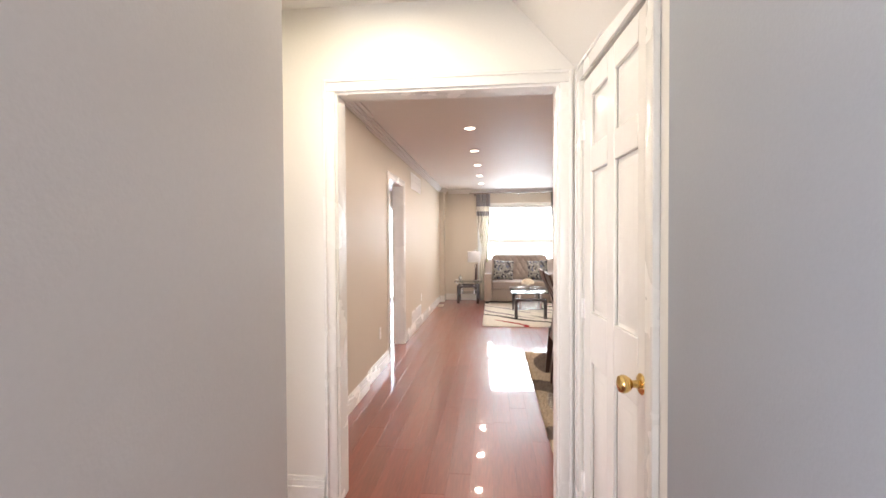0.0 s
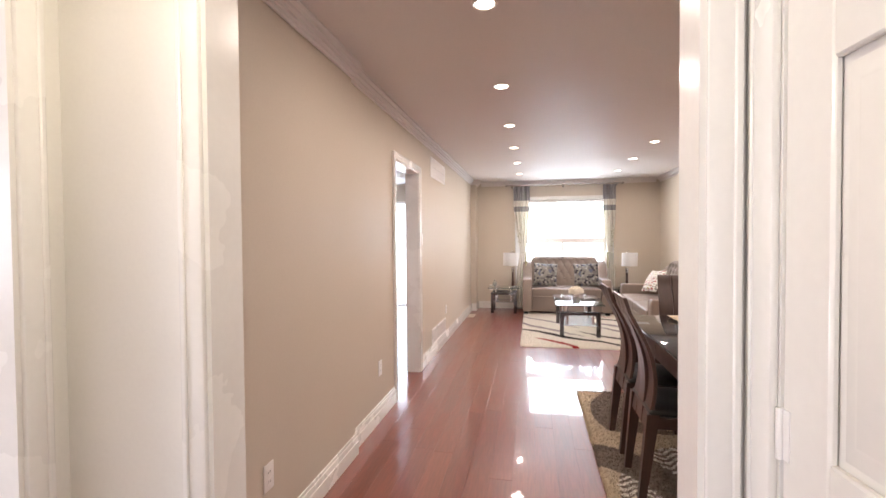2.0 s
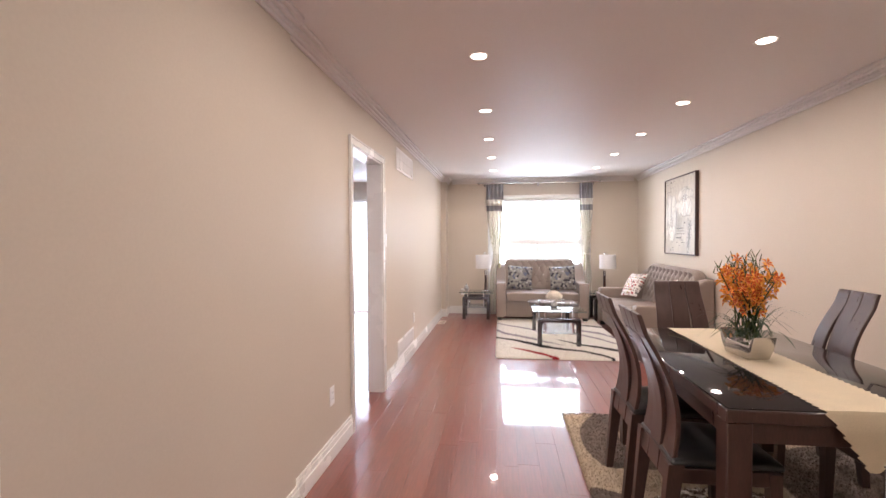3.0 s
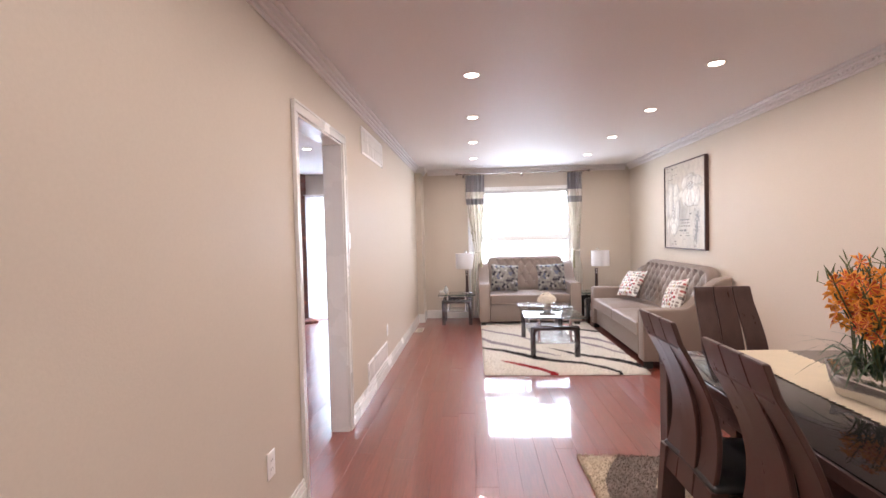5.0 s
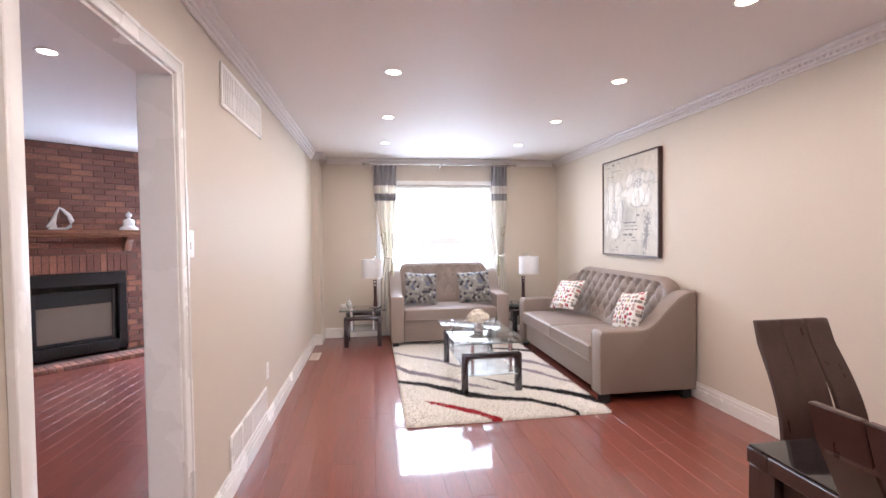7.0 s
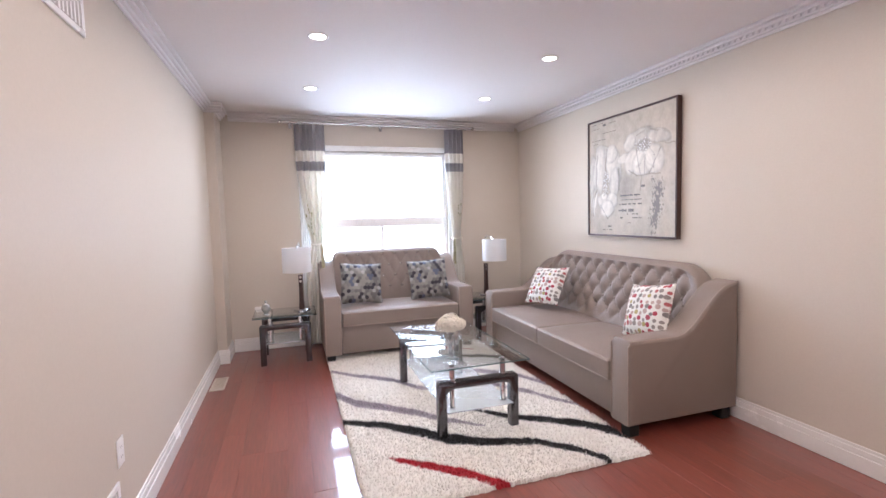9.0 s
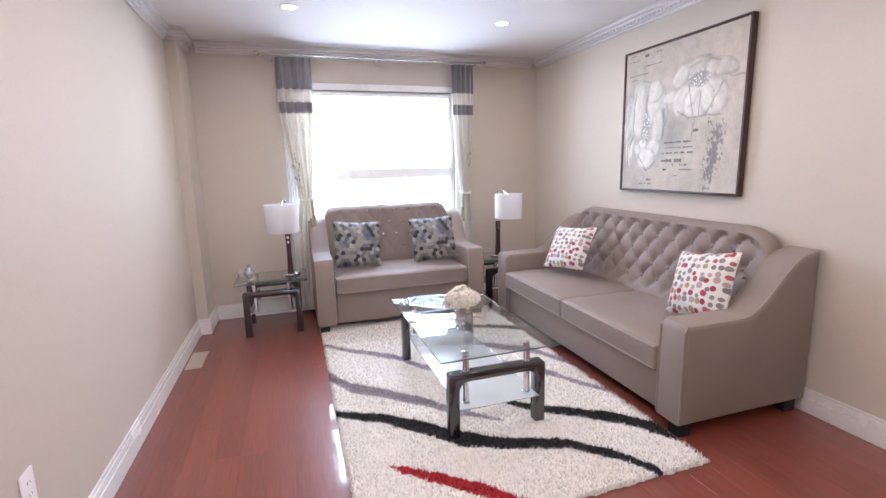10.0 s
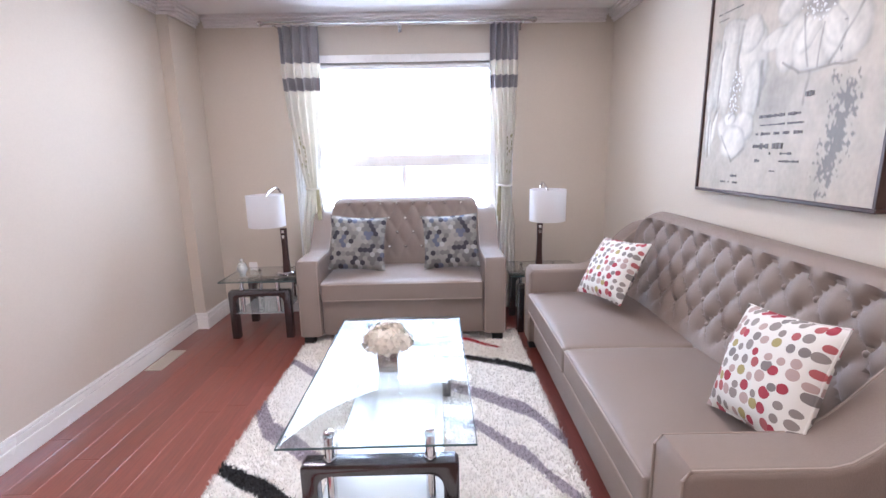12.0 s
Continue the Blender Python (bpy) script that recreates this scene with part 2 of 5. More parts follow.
def sheet(bm, rows, thick=None):
    """A surface through rows of points; thick: a vector by which a second side lies behind."""
    grids = [[[bm.verts.new(p) for p in row] for row in rows]]
    if thick is not None:
        grids.append([[bm.verts.new(Vector(p) + Vector(thick)) for p in row] for row in rows])
    for k, g in enumerate(grids):
        for a, b in zip(g, g[1:]):
            for i in range(len(a) - 1):
                q = (a[i], a[i + 1], b[i + 1], b[i])
                bm.faces.new(q if k == 0 else q[::-1])
    if thick is not None:
        f, k = grids
        rim = lambda g: g[0] + [r[-1] for r in g[1:]] + g[-1][-2::-1] + [r[0] for r in g[-2:0:-1]]
        a, b = rim(f), rim(k)
        for i in range(len(a)):
            j = (i + 1) % len(a)
            bm.faces.new((a[i], b[i], b[j], a[j]))
    bmesh.ops.recalc_face_normals(bm, faces=bm.faces[:])
    return bm


def mesh(name, bm, mats, smooth=True):
    me = bpy.data.meshes.new(name)
    bm.to_mesh(me)
    bm.free()
    for m in (mats if isinstance(mats, (list, tuple)) else (mats,)):
        me.materials.append(m)
    if smooth and me.polygons:
        me.shade_smooth()
        me.set_sharp_from_angle(angle=radians(38))
    return me


def part(name, bm, mat, parent, label="", smooth=True):
    ob = new(name, mesh(name, bm, mat, smooth))
    ob.parent = parent
    if label:
        tagged(ob, label)
    return ob


def share(name, me, parent, m):
    ob = new(name, me)
    ob.parent = parent
    ob.matrix_local = m
    return ob


def thing(name, label, category, m=None, group="", kind=""):
    ob = new(name)
    ob.empty_display_size = 0.1
    if m:
        ob.matrix_world = m
    return tagged(ob, label, category, group, kind)


def structure(name, bm, mat, label, category):
    return tagged(new(name, mesh(name, bm, mat)), label, category, kind="structure")


# ---- plan ----
LX, RX, SY, NY, CZ = -1.25, 2.165, 2.52, 10.36, 2.44
HX, KX, DX = -1.30, -4.50, 0.30
HZ = 2.50

structure("wall_west", boxes((LX - .12, LX, 4.14, 5.13, 0, CZ), (LX - .12, LX, 5.13, 5.95, 2.03, CZ), (LX - .12, LX, 5.95, NY, 0, CZ), (LX - .12, LX + .03, SY, 4.14, 0, CZ), (LX, LX + .085, 9.98, NY, 0, CZ)),
          WALL, "greige satin-painted wall with a cased opening", "wall")
structure("wall_east", boxes((RX, RX + .12, SY, NY, 0, CZ)), WALL, "plain greige satin-painted living room wall", "wall")
structure("wall_north", boxes((LX - .12, -.32, NY, NY + .16, 0, CZ), (1.22, RX + .12, NY, NY + .16, 0, CZ), (-.32, 1.22, NY, NY + .16, 0, .72), (-.32, 1.22, NY, NY + .16, 2.08, CZ)),
          WALL, "greige end wall with one wide window", "wall")
structure("wall_south", boxes((-1.42, -.887, 2.412, SY, 0, CZ), (.21, RX + .12, 2.412, SY, 0, CZ), (-.887, .21, 2.412, SY, 2.075, CZ)), WALL, "greige wall round the hall doorway", "wall")
structure("wall_hall_north", boxes((HX, -.887, 2.40, 2.41, 0, HZ), (.21, DX, 2.40, 2.41, 0, HZ), (-.887, .21, 2.40, 2.41, 2.075, HZ)), HALLWALL, "cream hall wall over a cased doorway", "wall")
structure("wall_hall_west", boxes((HX - .12, HX, 2.29, 2.40, 0, HZ), (HX - .12, HX, 1.392, 2.29, 2.04, HZ)), HALLWALL, "cream hall wall with the kitchen opening", "wall")
# dim look of this wall comes from its darkened paint colour
structure("wall_foyer_west", boxes((HX - .12, -.684, .42, 1.392, 0, HZ)), DIMFOYERWALL, "greige foyer wall ending at a corner, shade in its paint colour", "wall")
structure("wall_hall_east", boxes((DX, DX + .1, 2.325, 2.405, 0, HZ), (DX, DX + .1, 1.445, 1.566, 0, HZ), (DX, DX + .1, 1.566, 2.325, 2.06, HZ)), HALLWALL, "cream wall round the panelled door", "wall")
# continues the cream hall wall; the blue-grey is daylight shade in the colour
structure("wall_foyer_east", boxes((DX, DX + .1, -1.6, 1.445, 0, HZ)), BLUESHADEWALL, "foyer wall with bluish daylight and shade in its paint colour", "wall")
structure("wall_foyer_south", boxes((-2.6, DX + .1, -1.72, -1.6, 0, HZ)), DIMFOYERWALL, "unseen solid foyer wall closing the space behind the camera", "wall")
# unseen end wall; its opening is made up for the side fill
structure("wall_foyer_end", boxes((-2.6, -2.48, -1.6, -1.1, 0, HZ), (-2.6, -2.48, 0.0, .42, 0, HZ), (-2.6, -2.48, -1.1, 0, 0, .8), (-2.6, -2.48, -1.1, 0, 2.1, HZ)), DIMFOYERWALL, "unseen foyer end wall with an added opening for the side fill", "wall")
structure("wall_closet", boxes((DX + .1, DX + .9, 1.35, 1.45, 0, HZ), (DX + .8, DX + .9, 1.45, 2.38, 0, HZ)), HALLWALL, "plain closet wall behind the panelled door", "wall")
structure("wall_kitchen_west", boxes((KX - .12, KX, .3, 5.15, 0, CZ)), KITCHENWALL, "pale kitchen wall", "wall")
structure("wall_kitchen_north", boxes((KX, LX - .12, 5.02, 5.12, 0, CZ)), KITCHENWALL, "pale kitchen wall behind a dark framed niche", "wall")
structure("wall_kitchen_south", boxes((-4.5, HX - .12, .30, .42, 0, HZ)), KITCHENWALL, "plain kitchen wall", "wall")
structure("wall_family_west", boxes((-4.95, -4.83, 5.12, NY + .16, 0, CZ)), WALL, "plain family room wall", "wall")
structure("wall_family_north", boxes((-4.95, -3.08, NY, NY + .16, 0, CZ), (-1.80, LX - .12, NY, NY + .16, 0, CZ), (-3.08, -1.80, NY, NY + .16, 2.06, CZ)), WALL, "family room wall with a patio door opening", "wall")
structure("wall_family_south", boxes((-4.95, -4.50, 5.02, 5.12, 0, CZ)), WALL, "plain family room wall end", "wall")

structure("ceiling", boxes((LX - .12, RX + .12, 2.41, NY + .16, CZ, CZ + .1)), CEIL, "satin white living and dining room ceiling", "ceiling")
structure("ceiling_family", boxes((-4.95, LX - .12, 5.12, NY + .16, CZ, CZ + .1)), CEIL, "white family room ceiling", "ceiling")
structure("ceiling_kitchen", boxes((-4.62, HX - .12, .30, 5.12, CZ, CZ + .1)), CEIL, "white kitchen ceiling", "ceiling")
structure("ceiling_hall", boxes((-2.6, DX + .9, -1.72, 2.41, HZ, HZ + .1)), HALLWALL, "white hall ceiling", "ceiling")
bm = bmesh.new()
prism(bm, [(DX + .06, 2.06), (DX + .06, HZ - .002), (-.03, HZ - .002)], -1.55, 2.398, "y")
structure("stair_soffit", bm, HALLWALL, "sloping underside of the stairs in cream paint", "ceiling")

structure("floor", boxes((LX - .12, RX + .12, -1.72, NY + .16, -.12, -.004)), GROUT, "polished red cherry plank floor", "floor")
structure("floor_family", boxes((-4.95, LX - .12, 5.12, NY + .16, -.12, -.004)), GROUT, "polished red cherry plank floor in the family room", "floor")
structure("floor_kitchen", boxes((-4.62, LX - .12, -1.72, 5.12, -.12, -.004)), TILEJOINT, "glossy white tiled kitchen floor", "floor")
structure("ground", boxes((-60, 60, 10.6, 120, -.4, -.25)), CONCRETE, "pale concrete yard outside the windows", "ground")


def baseboard(bm, a, b, nx, ny, h=.135):
    """A stepped skirting from a to b, standing out along (nx, ny)."""
    (ax, ay), (bx, by) = a, b
    for d, z0, z1 in ((.018, 0, h * .62), (.013, h * .62, h * .86), (.008, h * .86, h)):
        box(bm, min(ax, bx, ax + nx * d, bx + nx * d), max(ax, bx, ax + nx * d, bx + nx * d), min(ay, by, ay + ny * d, by + ny * d), max(ay, by, ay + ny * d, by + ny * d), z0 + .001, z1, bevel=.002)
    return bm


def skirting(name, runs):
    bm = bmesh.new()
    for r in runs:
        baseboard(bm, *r)
    return structure(name, bm, TRIM, "white stepped wooden baseboard", "baseboard")


skirting("baseboard_west", [((LX + .03, SY), (LX + .03, 4.155), 1, 0), ((LX, 4.16), (LX, 5.072), 1, 0), ((LX, 6.008), (LX, 9.97), 1, 0), ((LX, 9.98), (LX + .103, 9.98), 0, -1), ((LX + .085, 9.981), (LX + .085, NY), 1, 0)])
skirting("baseboard_north", [((LX + .105, NY), (RX, NY), 0, -1)])
skirting("baseboard_east", [((RX, SY), (RX, NY - .02), -1, 0)])
skirting("baseboard_hall", [((HX, 2.40), (-.957, 2.40), 0, -1)])
skirting("baseboard_family", [((LX - .12, 6.02), (LX - .12, NY), -1, 0)])


def crown(bm, a, b, nx, ny):
    (ax, ay), (bx, by) = a, b
    for d, z0, z1 in ((.018, CZ - .085, CZ - .066), (.032, CZ - .066, CZ - .045), (.052, CZ - .045, CZ - .024), (.075, CZ - .024, CZ - .001)):
        box(bm, min(ax, bx, ax + nx * d, bx + nx * d), max(ax, bx, ax + nx * d, bx + nx * d), min(ay, by, ay + ny * d, by + ny * d), max(ay, by, ay + ny * d, by + ny * d), z0, z1, bevel=.006, seg=2)


bm = bmesh.new()
for r in (((LX + .03, SY), (LX + .03, 4.14), 1, 0), ((LX, 4.14), (LX, 9.98), 1, 0), ((LX, 9.98), (LX + .16, 9.98), 0, -1), ((LX + .085, 9.98), (LX + .085, NY), 1, 0), ((LX + .16, NY), (RX - .075, NY), 0, -1), ((RX, SY), (RX, NY), -1, 0)):
    crown(bm, *r)
structure("crown_moulding", bm, CEIL, "white stepped crown moulding under the ceiling", "trim")
bm = bmesh.new()
for i in range(200):
    y = SY + .02 + i * .0389
    box(bm, RX - .046, RX - .033, y, y + .02, CZ - .060, CZ - .046)
structure("crown_dentils", bm, CEIL, "small white dentils along the crown moulding", "trim")


def casing(name, lo, hi, top, plane, side, axis, w=.058, label="white painted door casing"):
    """Architrave round an opening: two legs and a head, on the face at plane, standing out to side."""
    ob = thing(name, label, "trim", kind="structure")
    d0, d1 = sorted((plane, plane + side * .016))
    e0, e1 = sorted((plane, plane + side * .022))
    for n, a, b, z0, z1 in (("casing_leg", lo - w, lo, 0, top), ("casing_leg", hi, hi + w, 0, top), ("casing_head", lo - w, hi + w, top, top + w)):
        bm = bmesh.new()
        if axis == "x":
            box(bm, a, b, d0, d1, z0, z1, bevel=.004, seg=2)
        else:
            box(bm, d0, d1, a, b, z0, z1, bevel=.004, seg=2)
        if n == "casing_leg":
            o0, o1 = (a - .001, a + .014) if a < lo else (b - .014, b + .001)
            if axis == "x":
                box(bm, o0, o1, e0, e1, z0, z1 + w + .001, bevel=.003)
            else:
                box(bm, e0, e1, o0, o1, z0, z1 + w + .001, bevel=.003)
        else:
            if axis == "x":
                box(bm, a + .014, b - .014, e0, e1, z1 - .014, z1 + .001, bevel=.003)
            else:
                box(bm, e0, e1, a + .014, b - .014, z1 - .014, z1 + .001, bevel=.003)
        part(n, bm, TRIM, ob)
    return ob


def lining(name, lo, hi, top, p0, p1, axis):
    bm = bmesh.new()
    t = .012
    for a, b, z0, z1 in ((lo - .002, lo + t, 0, top), (hi - t, hi + .002, 0, top), (lo + t, hi - t, top - t, top + .002)):
        box(bm, *((a, b, p0, p1) if axis == "x" else (p0, p1, a, b)), z0, z1)
    return structure(name, bm, TRIM, "white painted opening lining", "trim")


casing("trim_hall_doorway", -.887, .21, 2.075, 2.40, -1, "x")
casing("trim_dining_doorway", -.887, .21, 2.075, SY, 1, "x")
lining("lining_hall_doorway", -.887, .21, 2.075, 2.398, 2.522, "x")
casing("trim_family_opening", 5.13, 5.95, 2.03, LX, 1, "y")
casing("trim_family_opening_rear", 5.13, 5.95, 2.03, LX - .12, -1, "y")
lining("lining_family_opening", 5.13, 5.95, 2.03, LX - .122, LX + .002, "y")
casing("trim_kitchen_opening", 1.49, 2.29, 2.04, HX, 1, "y")
lining("lining_kitchen_opening", 1.44, 2.29, 2.04, HX - .122, HX + .002, "y")
casing("trim_closet_door", 1.566, 2.325, 2.06, DX, -1, "y", w=.07)


bm = boxes((DX + .001, DX + .1, 1.5661, 1.5695, 0, 2.06), (DX + .001, DX + .1, 2.3215, 2.3249, 0, 2.06), (DX + .042, DX + .055, 1.57, 2.321, 0, 2.059))
structure("closet_door_stop", bm, TRIM, "white painted door stop and jamb", "trim")


# ---- closet door ----
def panelled_door():
    ob = thing("door_1", "white six-panel closet door, closed, with a brass knob", "door", kind="structure")
    y0, y1, x0, x1, z1 = 1.57, 2.321, DX + .004, DX + .040, 2.052
    cols = ((1.675, 1.90), (1.985, 2.205))
    rows = ((.19, .80), (1.02, 1.625), (1.735, 1.955))
    bm = boxes((x0 + .015, x1, y0, y1, .01, z1))
    ys = [y0, cols[0][0], cols[0][1], cols[1][0], cols[1][1], y1]
    for a, b in ((ys[0], ys[1]), (ys[2], ys[3]), (ys[4], ys[5])):
        box(bm, x0, x0 + .0155, a, b, .01, z1, bevel=.005)
    zs = [.01, rows[0][0], rows[0][1], rows[1][0], rows[1][1], rows[2][0], rows[2][1], z1]
    for c0, c1 in cols:
        for z, zz in ((zs[0], zs[1]), (zs[2], zs[3]), (zs[4], zs[5]), (zs[6], zs[7])):
            box(bm, x0 + .0003, x0 + .0152, c0 - .003, c1 + .003, z, zz, bevel=.004)
    part("leaf", bm, DOORPAINT, ob)
    for c0, c1 in cols:
        for z, zz in rows:
            bm = bmesh.new()
            outer = [(c0 + .012, z + .012), (c1 - .012, z + .012), (c1 - .012, zz - .012), (c0 + .012, zz - .012)]
            inner = [(c0 + .045, z + .045), (c1 - .045, z + .045), (c1 - .045, zz - .045), (c0 + .045, zz - .045)]
            vo = [bm.verts.new((x0 + .0145, *p)) for p in outer]
            vi = [bm.verts.new((x0 + .003, *p)) for p in inner]
            bm.faces.new(vi)
            for i in range(4):
                bm.faces.new((vo[i], vo[(i + 1) % 4], vi[(i + 1) % 4], vi[i]))
            bmesh.ops.recalc_face_normals(bm, faces=bm.faces[:])
            bmesh.ops.bevel(bm, geom=[e for e in bm.edges if all(v in vi for v in e.verts)], offset=.004, segments=2, affect="EDGES")
            part("panel", bm, DOORPAINT, ob)
    turn = pose(x0, 1.635, .885, 0, -90, 0)
    bm = bmesh.new()
    lathe(bm, [(.033, 0), (.033, .004), (.027, .009), (.012, .012), (.011, .030), (.020, .036), (.027, .048), (.029, .060), (.024, .070), (.010, .075)], m=turn)
    knob = part("knob", bm, BRASS, ob, "polished brass door knob")
    part("latch_plate", boxes((x0 - .002, x0 + .02, y0 - .0012, y0 + .0004, .86, .95)), BRASS, ob)
    for z in (.22, 1.02, 1.83):
        bm = bmesh.new()
        tube(bm, [(x0 - .006, 2.319, z - .045), (x0 - .006, 2.319, z + .045)], .006)
        box(bm, x0 - .002, x0 + .001, 2.298, 2.316, z - .044, z + .044)
        part("hinge", bm, PLASTIC, ob)


panelled_door()
ASKEW = Matrix.Translation((DX, 2.40, 0)) @ Matrix.Rotation(radians(3.7), 4, "Z") @ Matrix.Translation((-DX, -2.40, 0))
for name in ("wall_hall_east", "wall_foyer_east", "wall_closet", "trim_closet_door", "closet_door_stop", "door_1"):
    bpy.data.objects[name].matrix_world = ASKEW


# ---- recessed ceiling lights ----
def downlight(x, y, z, watts, group, colour=WARM):
    ob = thing("recessed_light", "white-rimmed recessed ceiling light, switched on", "ceiling light", pose(x, y, z), group)
    bm = bmesh.new()
    lathe(bm, [(.062, -.001), (.062, -.004), (.057, -.007), (.049, -.006), (.044, -.0015)], n=28)
    part("trim_ring", bm, TRIM, ob)
    bm = bmesh.new()
    lathe(bm, [(.001, -.0052), (.043, -.0052), (.043, -.002), (.001, -.002)], n=28)
    part("lens", bm, GLOW, ob)
    area_lamp("downlight_lamp", pose(x, y, z - .012), .09, .09, watts, colour, "DISK", 176)


for yy in (3.56, 4.73, 5.89, 7.0, 8.135, 9.27):
    for xx in (-.33, 1.24):
        downlight(xx, yy, CZ, 8.9, "living room ceiling lights")
for xx, yy in ((-2.28, 6.9), (-2.3, 8.15)):
    downlight(xx, yy, CZ, 13.0, "family room ceiling lights")
for xx, yy in ((-2.24, 2.93), (-3.5, 3.95)):
    downlight(xx, yy, CZ, 13.0, "kitchen ceiling lights")
downlight(-.62, 1.80, HZ, 14.0, "hall ceiling lights", (1.0, 0.90, 0.69))


# ---- windows ----
def living_window():
    ob = thing("window_1", "white vinyl window with one wide upper pane over two lower panes", "window", kind="structure")
    x0, x1, z0, z1, y0, y1 = -.32, 1.22, .72, 2.08, NY + .03, NY + .10
    part("window_frame", boxes((x0, x0 + .05, y0, y1, z0, z1), (x1 - .05, x1, y0, y1, z0, z1), (x0 + .05, x1 - .05, y0, y1, z1 - .06, z1), (x0 + .05, x1 - .05, y0, y1, z0, z0 + .06), bevel=.004), PLASTIC, ob)
    part("meeting_rail", boxes((x0 + .05, x1 - .05, y0 - .01, y1, 1.252, 1.352), bevel=.008, seg=2), PLASTIC, ob)
    part("mullion", boxes((.425, .465, y0 + .01, y1, z0 + .06, 1.252), bevel=.004), PLASTIC, ob)
    for a, b, c, d in ((x0 + .05, x1 - .05, 1.352, z1 - .06), (x0 + .05, .425, z0 + .06, 1.252), (.465, x1 - .05, z0 + .06, 1.252)):
        p = part("pane", boxes((a, b, y1 - .03, y1 - .025, c, d)), CLEAR, ob)
        p.visible_shadow = False
    bm = boxes((x0 - .06, x0, NY - .018, NY, z0 - .06, z1 + .06), (x1, x1 + .06, NY - .018, NY, z0 - .06, z1 + .06), (x0, x1, NY - .018, NY, z1, z1 + .06), bevel=.004)
    part("casing", bm, TRIM, ob)
    part("window_sill", boxes((x0 - .08, x1 + .08, NY - .04, NY + .03, z0 - .03, z0), bevel=.006, seg=2), TRIM, ob)
    bm = bmesh.new()
    tube(bm, [(x0 + .06, NY + .015, 2.045), (x1 - .06, NY + .015, 2.045)], .022, 12)
    part("blind_roll", bm, PLASTIC, ob, "rolled-up white blind")


living_window()


def patio_door():
    ob = thing("window_2", "white sliding patio door behind open vertical blinds", "window", kind="structure")
    part("door_frame", boxes((-3.08, -3.02, NY + .02, NY + .12, 0, 2.06), (-1.86, -1.80, NY + .02, NY + .12, 0, 2.06), (-3.02, -1.86, NY + .02, NY + .12, 2.0, 2.06), (-3.02, -1.86, NY + .02, NY + .12, 0, .05), (-2.47, -2.41, NY + .03, NY + .1, .05, 2.0)), PLASTIC, ob)
    for a, b in ((-3.02, -2.47), (-2.41, -1.86)):
        p = part("pane", boxes((a, b, NY + .06, NY + .065, .05, 2.0)), CLEAR, ob)
        p.visible_shadow = False
    blind = thing("vertical_blind", "white fabric vertical blinds over the patio door", "blind")
    part("headrail", boxes((-3.16, -1.72, NY - .10, NY - .05, 2.06, 2.10), bevel=.003), PLASTIC, blind)
    slat = mesh("slat", boxes((-.042, .042, -.0012, .0012, .03, 2.058)), SHADE)
    for i in range(18):
        share("slat", slat, blind, pose(-3.11 + i * .079, NY - .075, 0, 0, 0, 52))


patio_door()
bm = bmesh.new()
box(bm, -9, 9, 12.9, 13.0, -2, 7)
structure("backdrop", bm, lit("bright_overcast_distance", (0.93, 0.97, 1.0), 9.0), "bright hazy daylight beyond the windows", "backdrop")


# ---- curtains ----
def curtain(xc_top, w_top, xc_tie, side):
    ob = thing("curtain", "cream tied-back curtain with grey satin bands at the top", "curtain", group="curtains at the window")
    bands = ((2.325, 2.06, GREYSATIN, "grey_band"), (2.06, 1.95, CREAMCLOTH, "cream_band"), (1.95, 1.855, GREYSATIN, "grey_band"), (1.855, 1.10, CREAMCLOTH, "drape"), (1.10, .05, CREAMCLOTH, "drape_tail"))
    def point(u, z):
        if z > 1.10:
            k = min(1.0, max(0.0, (2.0 - z) / .90))
            w, c = w_top * (1 - .62 * k ** 1.5), xc_top + (xc_tie - xc_top) * k ** 1.3
        else:
            k = min(1.0, (1.10 - z) / .35)
            w, c = w_top * (.38 + .30 * k), xc_tie + side * .02 * k
        x = c + (u - .5) * w
        fold = .026 * math.sin(u * 2 * math.pi * 4.5) + .008 * math.sin(u * 31 + z * 3)
        return (x, NY - .15 + fold, z)
    for z1, z0, mat, name in bands:
        n = max(3, int((z1 - z0) / .035))
        rows = [[point(i / 54, z1 + (z0 - z1) * j / n) for i in range(55)] for j in range(n + 1)]
        part(name, sheet(bmesh.new(), rows, (0, .003, 0)), mat, ob)
    bm = bmesh.new()
    pts = [(xc_tie + .055 * math.cos(a), NY - .15 + .05 * math.sin(a), 1.10 + .012 * math.sin(a)) for a in [i * math.pi / 8 for i in range(16)]]
    tube(bm, pts, .011, 8, True)
    part("tieback", bm, CREAMCLOTH, ob)
    bm = bmesh.new()
    for k in range(2):
        x = xc_tie - side * (.05 - .012 * k)
        tube(bm, [(x, NY - .205, 1.09), (x - side * .005, NY - .215, .98 - .03 * k), (x - side * .006, NY - .212, .93 - .04 * k)], [.006, .010, .013])
        lathe(bm, [(.004, .03), (.011, .012), (.011, 0), (.013, -.07), (.003, -.075)], (x - side * .006, NY - .212, .92 - .04 * k), 12)
    part("tassel", bm, OLIVE, ob, "olive green tassel")
    random.seed(4 + int(side))
    bm = bmesh.new()
    for i in range(16):
        z = random.uniform(1.2, 1.5)
        x, y, zz = point(random.uniform(.6, .95) if side > 0 else random.uniform(.05, .4), z)
        lathe(bm, [(.001, -.016), (.006, -.008), (.007, .004), (.001, .014)], (x, y - .004, z), 6)
    tagged(part("printed_leaf", bm, OLIVE, ob), kind="stuff")
    return ob


curtain(-.315, .30, -.285, -1)
curtain(1.26, .22, 1.27, 1)


